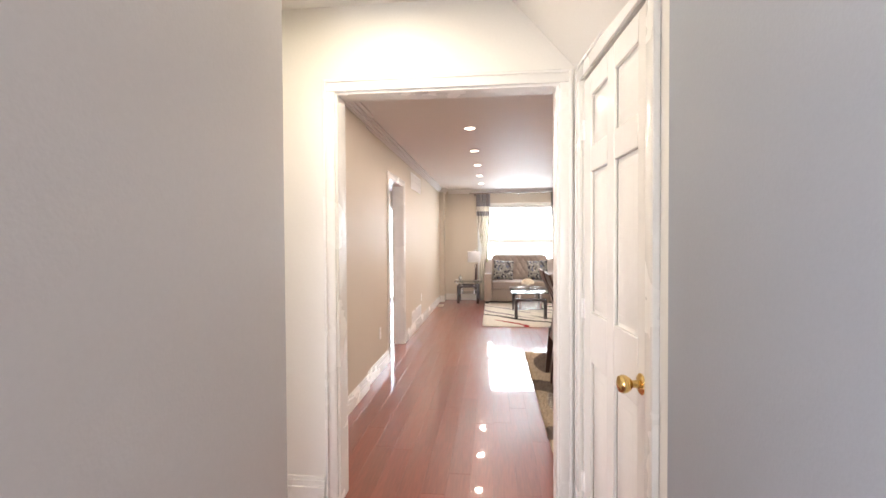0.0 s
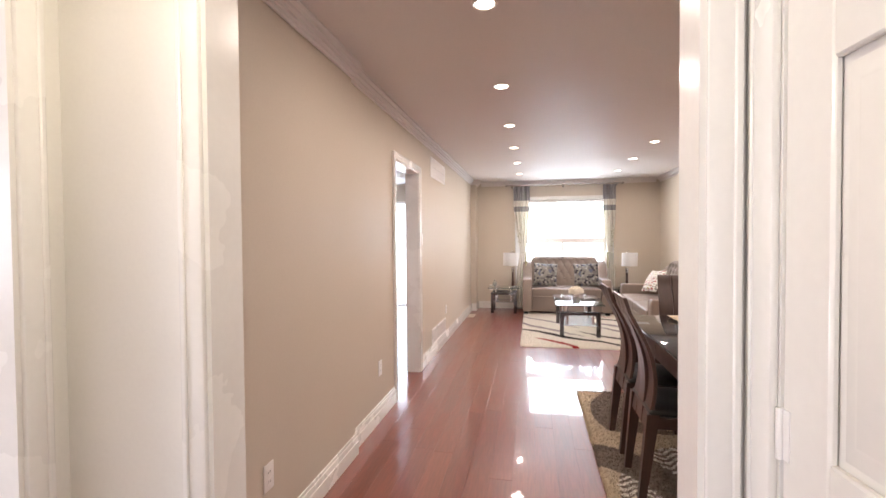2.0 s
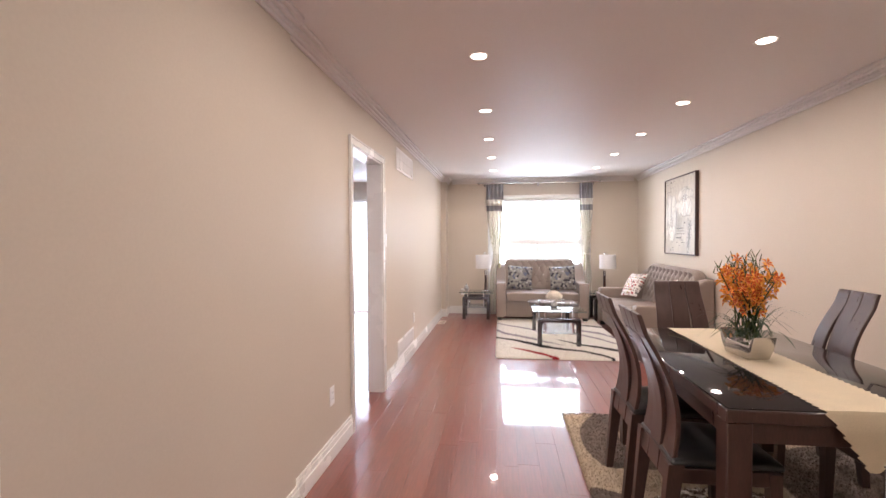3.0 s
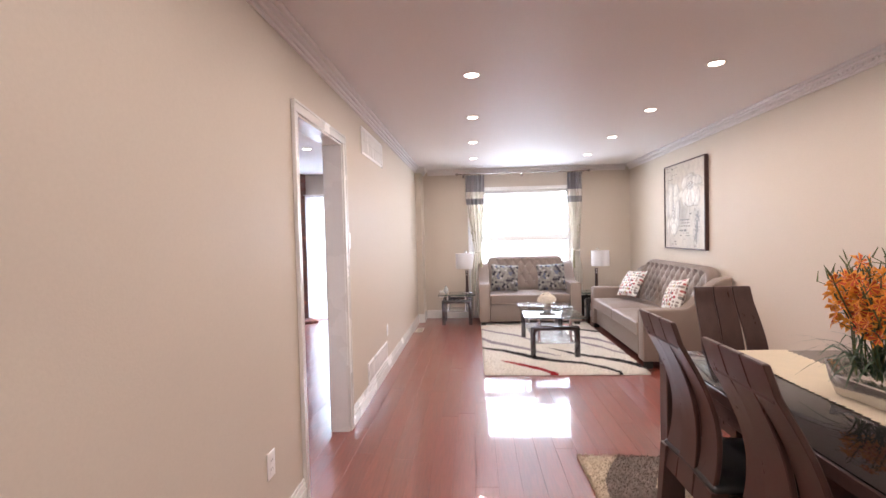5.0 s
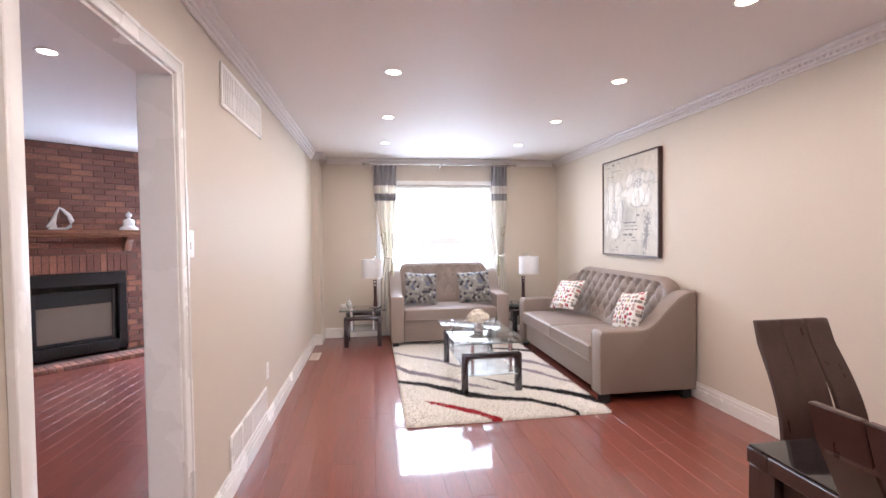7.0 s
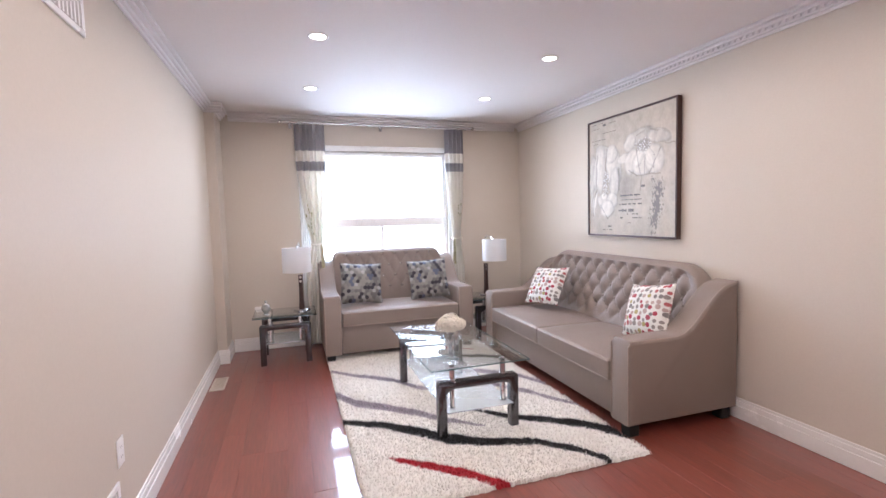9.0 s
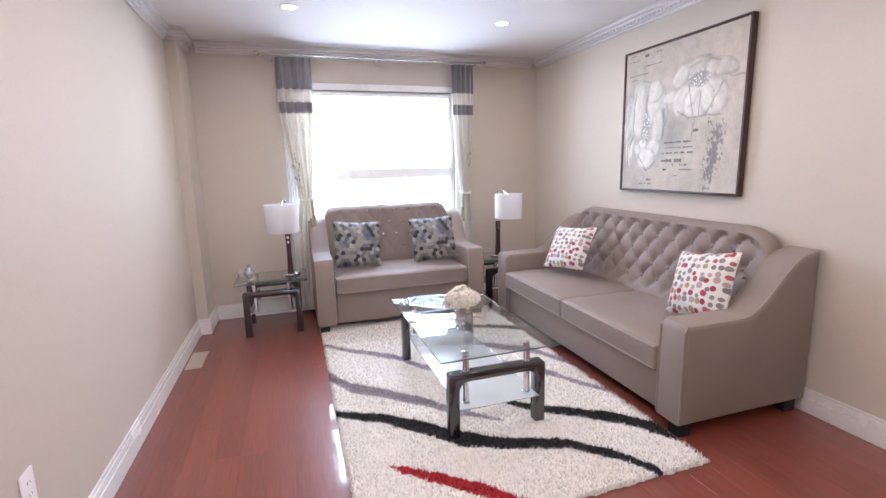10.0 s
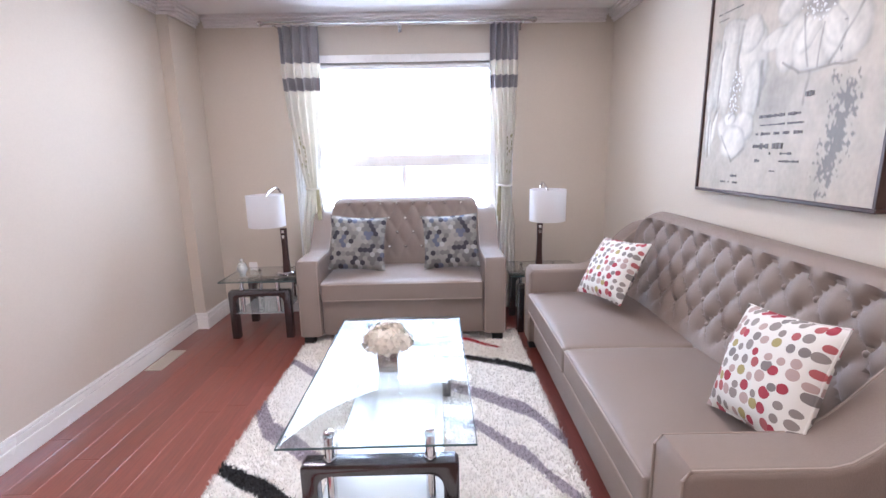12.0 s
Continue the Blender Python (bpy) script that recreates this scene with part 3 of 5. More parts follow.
def sheer(x0, x1):
    ob = tagged(new("sheer_curtain", None), "thin white sheer curtain hanging behind the drape", "curtain")
    rows = [[(x0 + (x1 - x0) * i / 30, NY - .085 + .012 * math.sin(i * 1.3), 2.30 - (2.24) * j / 6) for i in range(31)] for j in range(7)]
    m = bpy.data.materials.get("sheer_voile") or material("sheer_voile", (.90, .90, .89), .8)
    if m.name == "sheer_voile" and len(m.node_tree.nodes) < 6:
        let_light_through(m, 0.6)
    part("voile", sheet(bmesh.new(), rows), m, ob)


sheer(-.44, -.30)
sheer(1.27, 1.35)


def curtain_rod():
    ob = thing("curtain_rod", "thin pale metal curtain rod with round finials", "curtain rod")
    bm = bmesh.new()
    tube(bm, [(-.56, NY - .15, 2.345), (1.45, NY - .15, 2.345)], .009, 10)
    part("rod", bm, SILVER, ob)
    for x, s in ((-.56, -1), (1.45, 1)):
        bm = bmesh.new()
        lathe(bm, [(.008, 0), (.012, .008), (.009, .014), (.019, .03), (.021, .042), (.014, .056), (.003, .062)], n=14, m=pose(x, NY - .15, 2.345, 0, 90 * s, 0))
        part("finial", bm, SILVER, ob)
    for x in (-.50, .45, 1.40):
        bm = boxes((x - .008, x + .008, NY - .155, NY - .001, 2.333, 2.339), (x - .014, x + .014, NY - .006, NY - .0005, 2.305, 2.36), bevel=.001)
        box(bm, x - .007, x + .007, NY - .158, NY - .142, 2.322, 2.337)
        part("bracket", bm, SILVER, ob)


curtain_rod()


# ---- sofas ----
def tufted_back(w, z0, z1, y0, lean, corner, cols, tuft_rows, tuft_z0, part_name, parent, deep, button_mesh):
    """A buttoned, diamond-tufted backrest of width w, standing from z0 to z1 with its face at y0."""
    nx, nz, pitch = 96, 44, w / cols
    rz = (z1 - .05 - tuft_z0) / tuft_rows
    def top(s):
        d = abs(s) - (w / 2 - corner)
        return z1 - (corner - math.sqrt(max(0.0, corner ** 2 - d ** 2))) * .75 if d > 0 else z1
    def puff(s, z):
        if z < tuft_z0:
            f = max(0.0, 1 - (tuft_z0 - z) / .10)
        else:
            f = 1.0
        edge = min(1.0, max(0.0, (w / 2 - .04 - abs(s)) / .08), max(0.0, (top(s) - .015 - z) / .05))
        p, q = s / pitch + (z - tuft_z0) / rz * .5, s / pitch - (z - tuft_z0) / rz * .5
        a, b = abs(math.sin(math.pi * p)), abs(math.sin(math.pi * q))
        return -deep * (1 - (a * b) ** .5) * f * max(0.0, edge)
    rows = []
    for j in range(nz + 1):
        row = []
        for i in range(nx + 1):
            s = -w / 2 + w * i / nx
            t = top(s)
            z = z0 + (t - .06 - z0) * j / nz
            row.append((s, y0 + lean * (z - z0) - puff(s, z), z))
        rows.append(row)
    for k in range(1, 9):
        a = math.pi * k / 8
        row = []
        for i in range(nx + 1):
            s = -w / 2 + w * i / nx
            t = top(s)
            yb = y0 + lean * (t - .06 - z0)
            row.append((s, yb + .075 * (1 - math.cos(a)), t - .06 + .06 * math.sin(a)))
        rows.append(row)
    rows.append([(x, y + .01, z0) for x, y, z in rows[-1]])
    bm = sheet(bmesh.new(), rows)
    for side in (0, -1):
        bm.verts.ensure_lookup_table()
        n = nx + 1
        idx = [r * n + (0 if side == 0 else nx) for r in range(len(rows))]
        bm.faces.new([bm.verts[k] for k in idx])
    back = part(part_name, bm, TAUPE, parent)
    for r in range(tuft_rows + 1):
        z = tuft_z0 + r * rz
        for c in range(-cols, cols + 1):
            s = (c + (r % 2) * .5) * pitch
            if abs(s) > w / 2 - .10 or z > top(s) - .05:
                continue
            y = y0 + lean * (z - z0) + deep
            share("button", button_mesh, back, pose(s, y - .004, z, 90, 0, 0))
    return back


def cushion_seat(bm, x0, x1, y0, y1, z0, z1):
    """A boxed seat cushion with a crowned top and rounded front."""
    n, rows = 20, []
    for j in range(n + 1):
        v = j / n
        row = []
        for i in range(n + 1):
            u = i / n
            crown = .022 * (1 - (2 * u - 1) ** 4) * (1 - (2 * v - 1) ** 4)
            row.append((x0 + (x1 - x0) * u, y0 + (y1 - y0) * v, z1 - .022 + crown + .003 * math.sin(9 * u + 4 * v)))
        rows.append(row)
    sheet(bm, rows, (0, 0, -(z1 - z0 - .022)))
    sharp = [e for e in bm.edges if e.calc_face_angle(0) > 1.0]
    bmesh.ops.bevel(bm, geom=sharp, offset=.016, segments=3, affect="EDGES", profile=.5, clamp_overlap=True)
    return bm


def sofa(name, label, m, w, seats, arm_w, depth, cols, tuft_rows, tuft_z0, button_mat, seat_z, corner, arm_z, back_z, deep):
    ob = thing(name, label, "sofa", m, "living room seating")
    h = w / 2
    part("base", boxes((-h + arm_w, h - arm_w, .03, depth - .06, .075, seat_z - .16), bevel=.012, seg=2), TAUPE, ob)
    rise = back_z - .10 - arm_z
    prof = [(0, .075), (0, arm_z - .025), (.02, arm_z)] + [(.36 + (depth - .42) * k / 8, arm_z + rise * (k / 8) ** 2 * (3 - 2 * k / 8)) for k in range(9)] + [(depth - .005, back_z - .09), (depth, .075)]
    for s in (-1, 1):
        bm = bmesh.new()
        a, b = sorted((s * h, s * (h - arm_w)))
        prism(bm, prof, a, b, "x", bevel=.022, seg=3)
        arm = part("arm", bm, TAUPE, ob)
        bm = bmesh.new()
        edge = [(0 - .001, .09)] + [(y - (.0 if y > .02 else .001), z + .002) for y, z in prof[1:-1]]
        for x in (a + .012, b - .012):
            tube(bm, [(x, y, z - .006) for y, z in edge], .0045, 6)
        part("piping", bm, PIPING, arm, "pale piped seam")
    inner = w - 2 * arm_w
    for k in range(seats):
        a = -inner / 2 + inner * k / seats + .004
        b = a + inner / seats - .008
        cushion = part("seat_cushion", cushion_seat(bmesh.new(), a, b, -.012, depth - .19, seat_z - .155, seat_z), TAUPE, ob)
        bm = bmesh.new()
        for z in (seat_z - .032, seat_z - .148):
            tube(bm, [(a + .006, .40, z), (a + .001, .05, z), (a + .012, -.010, z), (b - .012, -.010, z), (b - .001, .05, z), (b - .006, .40, z)], .005, 6)
        part("piping", bm, PIPING, cushion)
    bm = bmesh.new()
    lathe(bm, [(.001, .012), (.009, .009), (.0135, .002), (.0135, -.004), (.004, -.006)], n=10)
    bmesh.ops.reverse_faces(bm, faces=bm.faces[:])
    bmesh.ops.recalc_face_normals(bm, faces=bm.faces[:])
    tufted_back(inner + .02, seat_z - .06, back_z, depth - .235, .17, corner, cols, tuft_rows, tuft_z0, "backrest", ob, deep, mesh("button", bm, button_mat))
    foot = mesh("foot", boxes((-.038, .038, -.038, .038, 0, .078), bevel=.006), BLACK)
    for x in (-h + .06, h - .06):
        for y in (.055, depth - .07):
            share("foot", foot, ob, pose(x, y, 0))
    return ob


sofa("loveseat", "taupe button-tufted two-seat sofa with sloping arms", pose(.455, 9.56, .0), 1.49, 1, .165, .74, 9, 3, .62, SILVER, .495, .10, .632, 1.015, .017)
sofa("sofa", "taupe diamond-tufted three-seat sofa with sloping arms", pose(1.318, 8.475, .0, 0, 0, -90.6), 2.15, 2, .175, .842, 12, 4, .54, TAUPE, .455, .20, .587, .985, .040)


# ---- throw pillows ----
def dotted(name):
    """White cotton with dots of several sizes and colours."""
    m = material(name, (.8, .78, .74), .8, bump=.2, bump_scale=300)
    nt = m.node_tree
    b = nt.nodes["Principled BSDF"]
    tc = nt.nodes.new("ShaderNodeTexCoord")
    vo = nt.nodes.new("ShaderNodeTexVoronoi")
    vo.voronoi_dimensions, vo.inputs["Scale"].default_value, vo.inputs["Randomness"].default_value = "2D", 25.0, .5
    nt.links.new(tc.outputs["Object"], vo.inputs["Vector"])
    sep = nt.nodes.new("ShaderNodeSeparateColor")
    nt.links.new(vo.outputs["Color"], sep.inputs[0])
    ramp = nt.nodes.new("ShaderNodeValToRGB")
    ramp.color_ramp.interpolation = "CONSTANT"
    cols = ((0, (.34, .04, .06)), (.22, (.25, .22, .20)), (.46, (.36, .30, .12)), (.54, (.42, .31, .28)), (.74, (.38, .10, .10)), (.86, (.20, .18, .17)))
    ramp.color_ramp.elements[0].color = (*cols[0][1], 1)
    ramp.color_ramp.elements[1].position, ramp.color_ramp.elements[1].color = cols[1][0], (*cols[1][1], 1)
    for at, c in cols[2:]:
        ramp.color_ramp.elements.new(at).color = (*c, 1)
    nt.links.new(sep.outputs[0], ramp.inputs[0])
    size = nt.nodes.new("ShaderNodeMath")
    size.operation = "MULTIPLY_ADD"
    size.inputs[1].default_value, size.inputs[2].default_value = .17, .29
    nt.links.new(sep.outputs[1], size.inputs[0])
    less = nt.nodes.new("ShaderNodeMath")
    less.operation = "LESS_THAN"
    nt.links.new(vo.outputs["Distance"], less.inputs[0])
    nt.links.new(size.outputs[0], less.inputs[1])
    mix = nt.nodes.new("ShaderNodeMix")
    mix.data_type = "RGBA"
    mix.inputs[6].default_value = (.70, .68, .63, 1)
    nt.links.new(less.outputs[0], mix.inputs[0])
    nt.links.new(ramp.outputs[0], mix.inputs[7])
    nt.links.new(mix.outputs[2], b.inputs["Base Color"])
    return m


def hexagons(name, s=.040):
    """Printed hexagons in greys and blues."""
    m = material(name, (.4, .4, .4), .75, bump=.2, bump_scale=300)
    nt = m.node_tree
    b = nt.nodes["Principled BSDF"]
    tc = nt.nodes.new("ShaderNodeTexCoord")

    def vec(op, *args):
        n = nt.nodes.new("ShaderNodeVectorMath")
        n.operation = op
        for i, a in enumerate(args):
            if isinstance(a, tuple):
                n.inputs[i].default_value = a
            else:
                nt.links.new(a, n.inputs[i])
        return n
    cell, half = (s, s * 1.732, 1.0), (s / 2, s * .866, .5)
    p = vec("MULTIPLY", vec("ADD", tc.outputs["Object"], (10.0, 10.0, 0.0)).outputs[0], (1.0, 1.0, 0.0)).outputs[0]
    a = vec("SUBTRACT", vec("MODULO", p, cell).outputs[0], half).outputs[0]
    b2 = vec("SUBTRACT", vec("MODULO", vec("ADD", p, half).outputs[0], cell).outputs[0], half).outputs[0]
    flat = (1.0, 1.0, 0.0)
    a, b2 = vec("MULTIPLY", a, flat).outputs[0], vec("MULTIPLY", b2, flat).outputs[0]
    less = nt.nodes.new("ShaderNodeMath")
    less.operation = "LESS_THAN"
    nt.links.new(vec("LENGTH", a).outputs["Value"], less.inputs[0])
    nt.links.new(vec("LENGTH", b2).outputs["Value"], less.inputs[1])
    pick = nt.nodes.new("ShaderNodeMix")
    pick.data_type = "VECTOR"
    nt.links.new(less.outputs[0], pick.inputs[0])
    nt.links.new(b2, pick.inputs[4])
    nt.links.new(a, pick.inputs[5])
    centre = vec("SUBTRACT", p, pick.outputs[1]).outputs[0]
    snap = vec("SNAP", vec("ADD", centre, (.002, .002, .002)).outputs[0], (.004, .004, .004)).outputs[0]
    wn = nt.nodes.new("ShaderNodeTexWhiteNoise")
    nt.links.new(snap, wn.inputs["Vector"])
    ramp = nt.nodes.new("ShaderNodeValToRGB")
    ramp.color_ramp.interpolation = "CONSTANT"
    cols = ((0, (.27, .265, .24)), (.26, (.15, .145, .14)), (.50, (.21, .21, .20)), (.70, (.035, .033, .045)), (.82, (.10, .115, .165)), (.93, (.36, .36, .35)))
    ramp.color_ramp.elements[0].color = (*cols[0][1], 1)
    ramp.color_ramp.elements[1].position, ramp.color_ramp.elements[1].color = cols[1][0], (*cols[1][1], 1)
    for at, c in cols[2:]:
        ramp.color_ramp.elements.new(at).color = (*c, 1)
    nt.links.new(wn.outputs["Value"], ramp.inputs[0])
    nt.links.new(ramp.outputs[0], b.inputs["Base Color"])
    return m


def pillow(name, label, mat, m, w, h, t, group):
    ob = thing(name, label, "pillow", m, group)
    n, rows_f, rows_b = 26, [], []
    for j in range(n + 1):
        v = -1 + 2 * j / n
        rf, rb = [], []
        for i in range(n + 1):
            u = -1 + 2 * i / n
            k = ((1 - abs(u) ** 2.4) * (1 - abs(v) ** 2.4)) ** .55 if abs(u) < 1 and abs(v) < 1 else 0
            x = u * w / 2 * (1 - .07 * (1 - v * v) * abs(u) ** 3)
            y = v * h / 2 * (1 - .07 * (1 - u * u) * abs(v) ** 3)
            wr = .004 * math.sin(7 * u + 5 * v) * k
            rf.append((x, y, t / 2 * k + wr))
            rb.append((x, y, -t / 2 * k + wr))
        rows_f.append(rf)
        rows_b.append(rb)
    bm = bmesh.new()
    sheet(bm, rows_f)
    sheet(bm, rows_b)
    bmesh.ops.remove_doubles(bm, verts=bm.verts[:], dist=.0006)
    bmesh.ops.recalc_face_normals(bm, faces=bm.faces[:])
    part("cover", bm, mat, ob)
    rim = rows_f[0] + [r[-1] for r in rows_f[1:]] + rows_f[-1][-2::-1] + [r[0] for r in rows_f[-2:0:-1]]
    bm = bmesh.new()
    tube(bm, rim, .004, 6, True)
    part("seam", bm, mat, ob)
    return ob


HEX, DOT = hexagons("hexagon_print", .036), dotted("dotted_print")
pillow("throw_pillow", "square pillow with a grey and blue hexagon print", HEX, pose(.11, 9.865, .70, 73, 4, 3), .42, .41, .13, "pillows on the loveseat")
pillow("throw_pillow", "square pillow with a grey and blue hexagon print", HEX, pose(.815, 9.865, .70, 73, -3, -3), .42, .41, .13, "pillows on the loveseat")
for m, tilt in ((pose(1.735, 9.03, .675, 58, 0, -74), 4), (pose(1.74, 7.735, .675, 68, 0, -92), 9)):
    pillow("throw_pillow", "white square pillow with red, grey and olive dots", DOT, m @ Matrix.Rotation(radians(tilt), 4, "Z"), .39, .38, .14, "pillows on the sofa")



# ---- glass tables ----
def glass_table(name, label, m, w, d, top_z, leg_z, group=""):
    """Glass top on chrome posts over two dark arched end frames, with a lower frosted shelf. w along x, d along y."""
    ob = thing(name, label, "table", m, group)
    t = part("glass_top", boxes((-w / 2, w / 2, -d / 2, d / 2, top_z - .009, top_z), bevel=.003, seg=2), GREENGLASS, ob)
    t.visible_shadow = False
    e = .0018
    rim = boxes((-w / 2 - e, w / 2 + e, -d / 2 - e, -d / 2, top_z - .008, top_z - .001), (-w / 2 - e, w / 2 + e, d / 2, d / 2 + e, top_z - .008, top_z - .001), (-w / 2 - e, -w / 2, -d / 2, d / 2, top_z - .008, top_z - .001), (w / 2, w / 2 + e, -d / 2, d / 2, top_z - .008, top_z - .001))
    part("glass_edge", rim, RIM, t, "dark green polished edge")
    inset = .075 if d > .8 else .05
    for s in (-1, 1):
        y = s * (d / 2 - inset)
        bm = bmesh.new()
        x, th, r = w / 2 - .055, .052, .05
        outer = [(-x, 0), (-x, leg_z - .012), (-x + .012, leg_z), (x - .012, leg_z), (x, leg_z - .012), (x, 0), (x - th, 0)]
        outer += [(x - th - (r - r * math.cos(a)), leg_z - th * .85 - r + r * math.sin(a)) for a in [k * math.pi / 10 for k in range(6)]]
        outer += [(-x + th + (r - r * math.cos(a)), leg_z - th * .85 - r + r * math.sin(a)) for a in [k * math.pi / 10 for k in range(5, -1, -1)]]
        outer += [(-x + th, 0)]
        prism(bm, outer, y - .03, y + .03, "y", bevel=.004)
        part("leg_frame", bm, GUNMETAL, ob, "black chrome arched leg frame")
        for sx in (-1, 1):
            px = sx * (w / 2 - .15 if w > .55 else w / 2 - .11)
            bm = bmesh.new()
            lathe(bm, [(.020, leg_z - .17), (.020, leg_z - .162), (.016, leg_z - .160), (.016, leg_z + .003), (.021, leg_z + .003), (.021, leg_z + .010), (.017, leg_z + .012), (.017, top_z - .012), (.020, top_z - .0095)], (px, y, 0), 18)
            part("post", bm, CHROME, ob)
            bm = bmesh.new()
            lathe(bm, [(.016, top_z + .0005), (.016, top_z + .006), (.012, top_z + .008)], (px, y, 0), 16)
            part("cap", bm, CHROME, ob)
    sh = part("glass_shelf", boxes((-w / 2 + .10, w / 2 - .10, -d / 2 + .02, d / 2 - .02, leg_z - .180, leg_z - .172), bevel=.003), FROST, ob)
    sh.visible_shadow = False
    return ob


glass_table("coffee_table", "glass coffee table on black chrome arched legs", pose(.508, 8.295, .028), .635, 1.15, .435, .335)
glass_table("side_table", "small glass side table on dark arched legs", pose(-.63, 9.955, 0), .57, .47, .455, .378, "side tables")
glass_table("side_table", "small glass side table on dark arched legs", pose(1.54, 9.955, 0), .57, .47, .455, .378, "side tables")


# ---- table lamps ----
SHADE_Y = -.235


def table_lamp(x, y, z, turn):
    """A stem at the back carries a hooked arm from which the shade hangs forward."""
    ob = thing("table_lamp", "table lamp with white drum shade on dark wooden stem", "lamp", pose(x, y, z, 0, 0, turn), "table lamps")
    bm = bmesh.new()
    lathe(bm, [(.078, 0), (.081, .006), (.081, .020), (.072, .027), (.001, .027)])
    part("base", bm, CHROME, ob)
    bm = bmesh.new()
    prof = [(-.026, .022), (-.020, .12), (-.018, .22), (-.021, .36), (.021, .36), (.018, .22), (.020, .12), (.026, .022)]
    prism(bm, prof, -.017, .017, "y", bevel=.003)
    stem = part("stem", bm, ESPRESSO, ob, "dark espresso wooden stem")
    for k, zz in enumerate((.335, .295)):
        part("inlay", boxes((-.011, .011, -.0185, -.0165, zz - .012, zz + .012), bevel=.002), CHROME, stem)
    bm = bmesh.new()
    arc = [(0, 0, .38), (0, .004, .50), (0, .004, .62)] + [(0, -.066 + .07 * math.cos(a), .62 + .055 * math.sin(a)) for a in [k * math.pi / 12 for k in range(1, 8)]] + [(0, -.16, .655), (0, -.21, .632), (0, SHADE_Y, .60)]
    tube(bm, arc, .008, 8)
    part("neck", bm, CHROME, ob)
    bm = bmesh.new()
    n = 40
    for r in (.128, .124):
        rings = [[(r * math.cos(2 * math.pi * i / n), SHADE_Y + r * math.sin(2 * math.pi * i / n), z) for i in range(n + 1)] for z in (.415, .635)]
        sheet(bm, rings)
    for zz in (.415, .635):
        tube(bm, [(.126 * math.cos(2 * math.pi * i / n), SHADE_Y + .126 * math.sin(2 * math.pi * i / n), zz) for i in range(n)], .003, 6, True)
    part("shade", bm, SHADE, ob, "white fabric drum shade")
    bm = bmesh.new()
    lathe(bm, [(.010, .60), (.012, .56), (.028, .52), (.030, .49), (.016, .46), (.001, .45)], (0, SHADE_Y, 0), 14)
    part("bulb", bm, PORCELAIN, ob)
    return ob


table_lamp(-.47, 9.94, .4555, -8)
table_lamp(1.51, 9.94, .4555, 0)


def glass_jar(x, y, z):
    ob = thing("glass_jar", "small clear cut-glass jar with lid", "jar", pose(x, y, z))
    bm = bmesh.new()
    lathe(bm, [(.028, 0), (.020, .008), (.024, .02), (.042, .045), (.044, .065), (.034, .082)], n=12)
    part("bowl", bm, FROST, ob)
    bm = bmesh.new()
    lathe(bm, [(.035, .083), (.030, .098), (.012, .108), (.010, .116), (.016, .124), (.010, .134), (.001, .136)], n=12)
    part("lid", bm, FROST, ob)


glass_jar(-.80, 9.90, .456)


# ---- hydrangea in a square vase ----
PETAL = material("cream_petals", (.84, .78, .67), .6, spread=.12, scale=30, grain=90)


def petal_ball(bm, c, r, n, size, squash=.8):
    for i in range(n):
        a, zc = random.uniform(0, 2 * math.pi), random.uniform(-.5, 1)
        d = Vector((math.sqrt(1 - zc * zc) * math.cos(a), math.sqrt(1 - zc * zc) * math.sin(a), zc * squash))
        p = Vector(c) + d * r * random.uniform(.78, 1.04)
        u = d.orthogonal().normalized()
        w = d.cross(u).normalized()
        k = random.uniform(0, 6.28)
        u, w = u * math.cos(k) + w * math.sin(k), w * math.cos(k) - u * math.sin(k)
        s = size * random.uniform(.7, 1.2)
        lift = d.normalized() * s * .35
        vs = [bm.verts.new(q) for q in (p - u * s * .5, p + w * s * .55 + lift * .6, p + u * s * .6 + lift, p - w * s * .55 + lift * .6)]
        bm.faces.new(vs)


def hydrangea():
    ob = thing("flower_vase", "cream artificial hydrangea in a small square silver vase", "vase", pose(.495, 8.25, .4635))
    part("vase", boxes((-.042, .042, -.042, .042, 0, .085), bevel=.004, seg=2), SILVER, ob, "small square mirrored vase")
    random.seed(11)
    bm = bmesh.new()
    lathe(bm, [(.03, .075), (.065, .10), (.075, .135), (.05, .17), (.002, .18)], n=14)
    for cx, cy, cz, r in ((0, 0, .13, .085), (-.045, .01, .12, .06), (.045, -.01, .125, .06), (.01, .03, .155, .055)):
        petal_ball(bm, (cx, cy, cz), r, 260, .022)
    tagged(part("blossom", bm, PETAL, ob, "cream petal cluster", smooth=False), kind="stuff")


hydrangea()


# ---- rugs ----
CREAMPILE = material("cream_shag", (.80, .77, .71), .95, spread=.06, scale=14, grain=140, bump=.4, bump_scale=180)
BLACKPILE = material("black_shag", (.016, .015, .015), .95, spread=.3, scale=14, grain=140, bump=.6, bump_scale=180)
LILACPILE = material("grey_lilac_shag", (.33, .29, .32), .95, spread=.15, scale=14, grain=140, bump=.6, bump_scale=180)
REDPILE = material("red_shag", (.36, .012, .02), .95, spread=.2, scale=14, grain=140, bump=.6, bump_scale=180)
BEIGEPILE = material("beige_shag", (.56, .47, .35), .95, spread=.15, scale=14, grain=140, bump=.6, bump_scale=180)
BROWNPILE = material("brown_shag", (.20, .16, .135), .95, spread=.3, scale=14, grain=140, bump=.6, bump_scale=180)


def along(pts, x):
    for (x0, y0, w0), (x1, y1, w1) in zip(pts, pts[1:]):
        if x0 <= x <= x1:
            t = (x - x0) / (x1 - x0)
            t = t * t * (3 - 2 * t) * .35 + t * .65
            return y0 + (y1 - y0) * t, w0 + (w1 - w0) * t
    return None


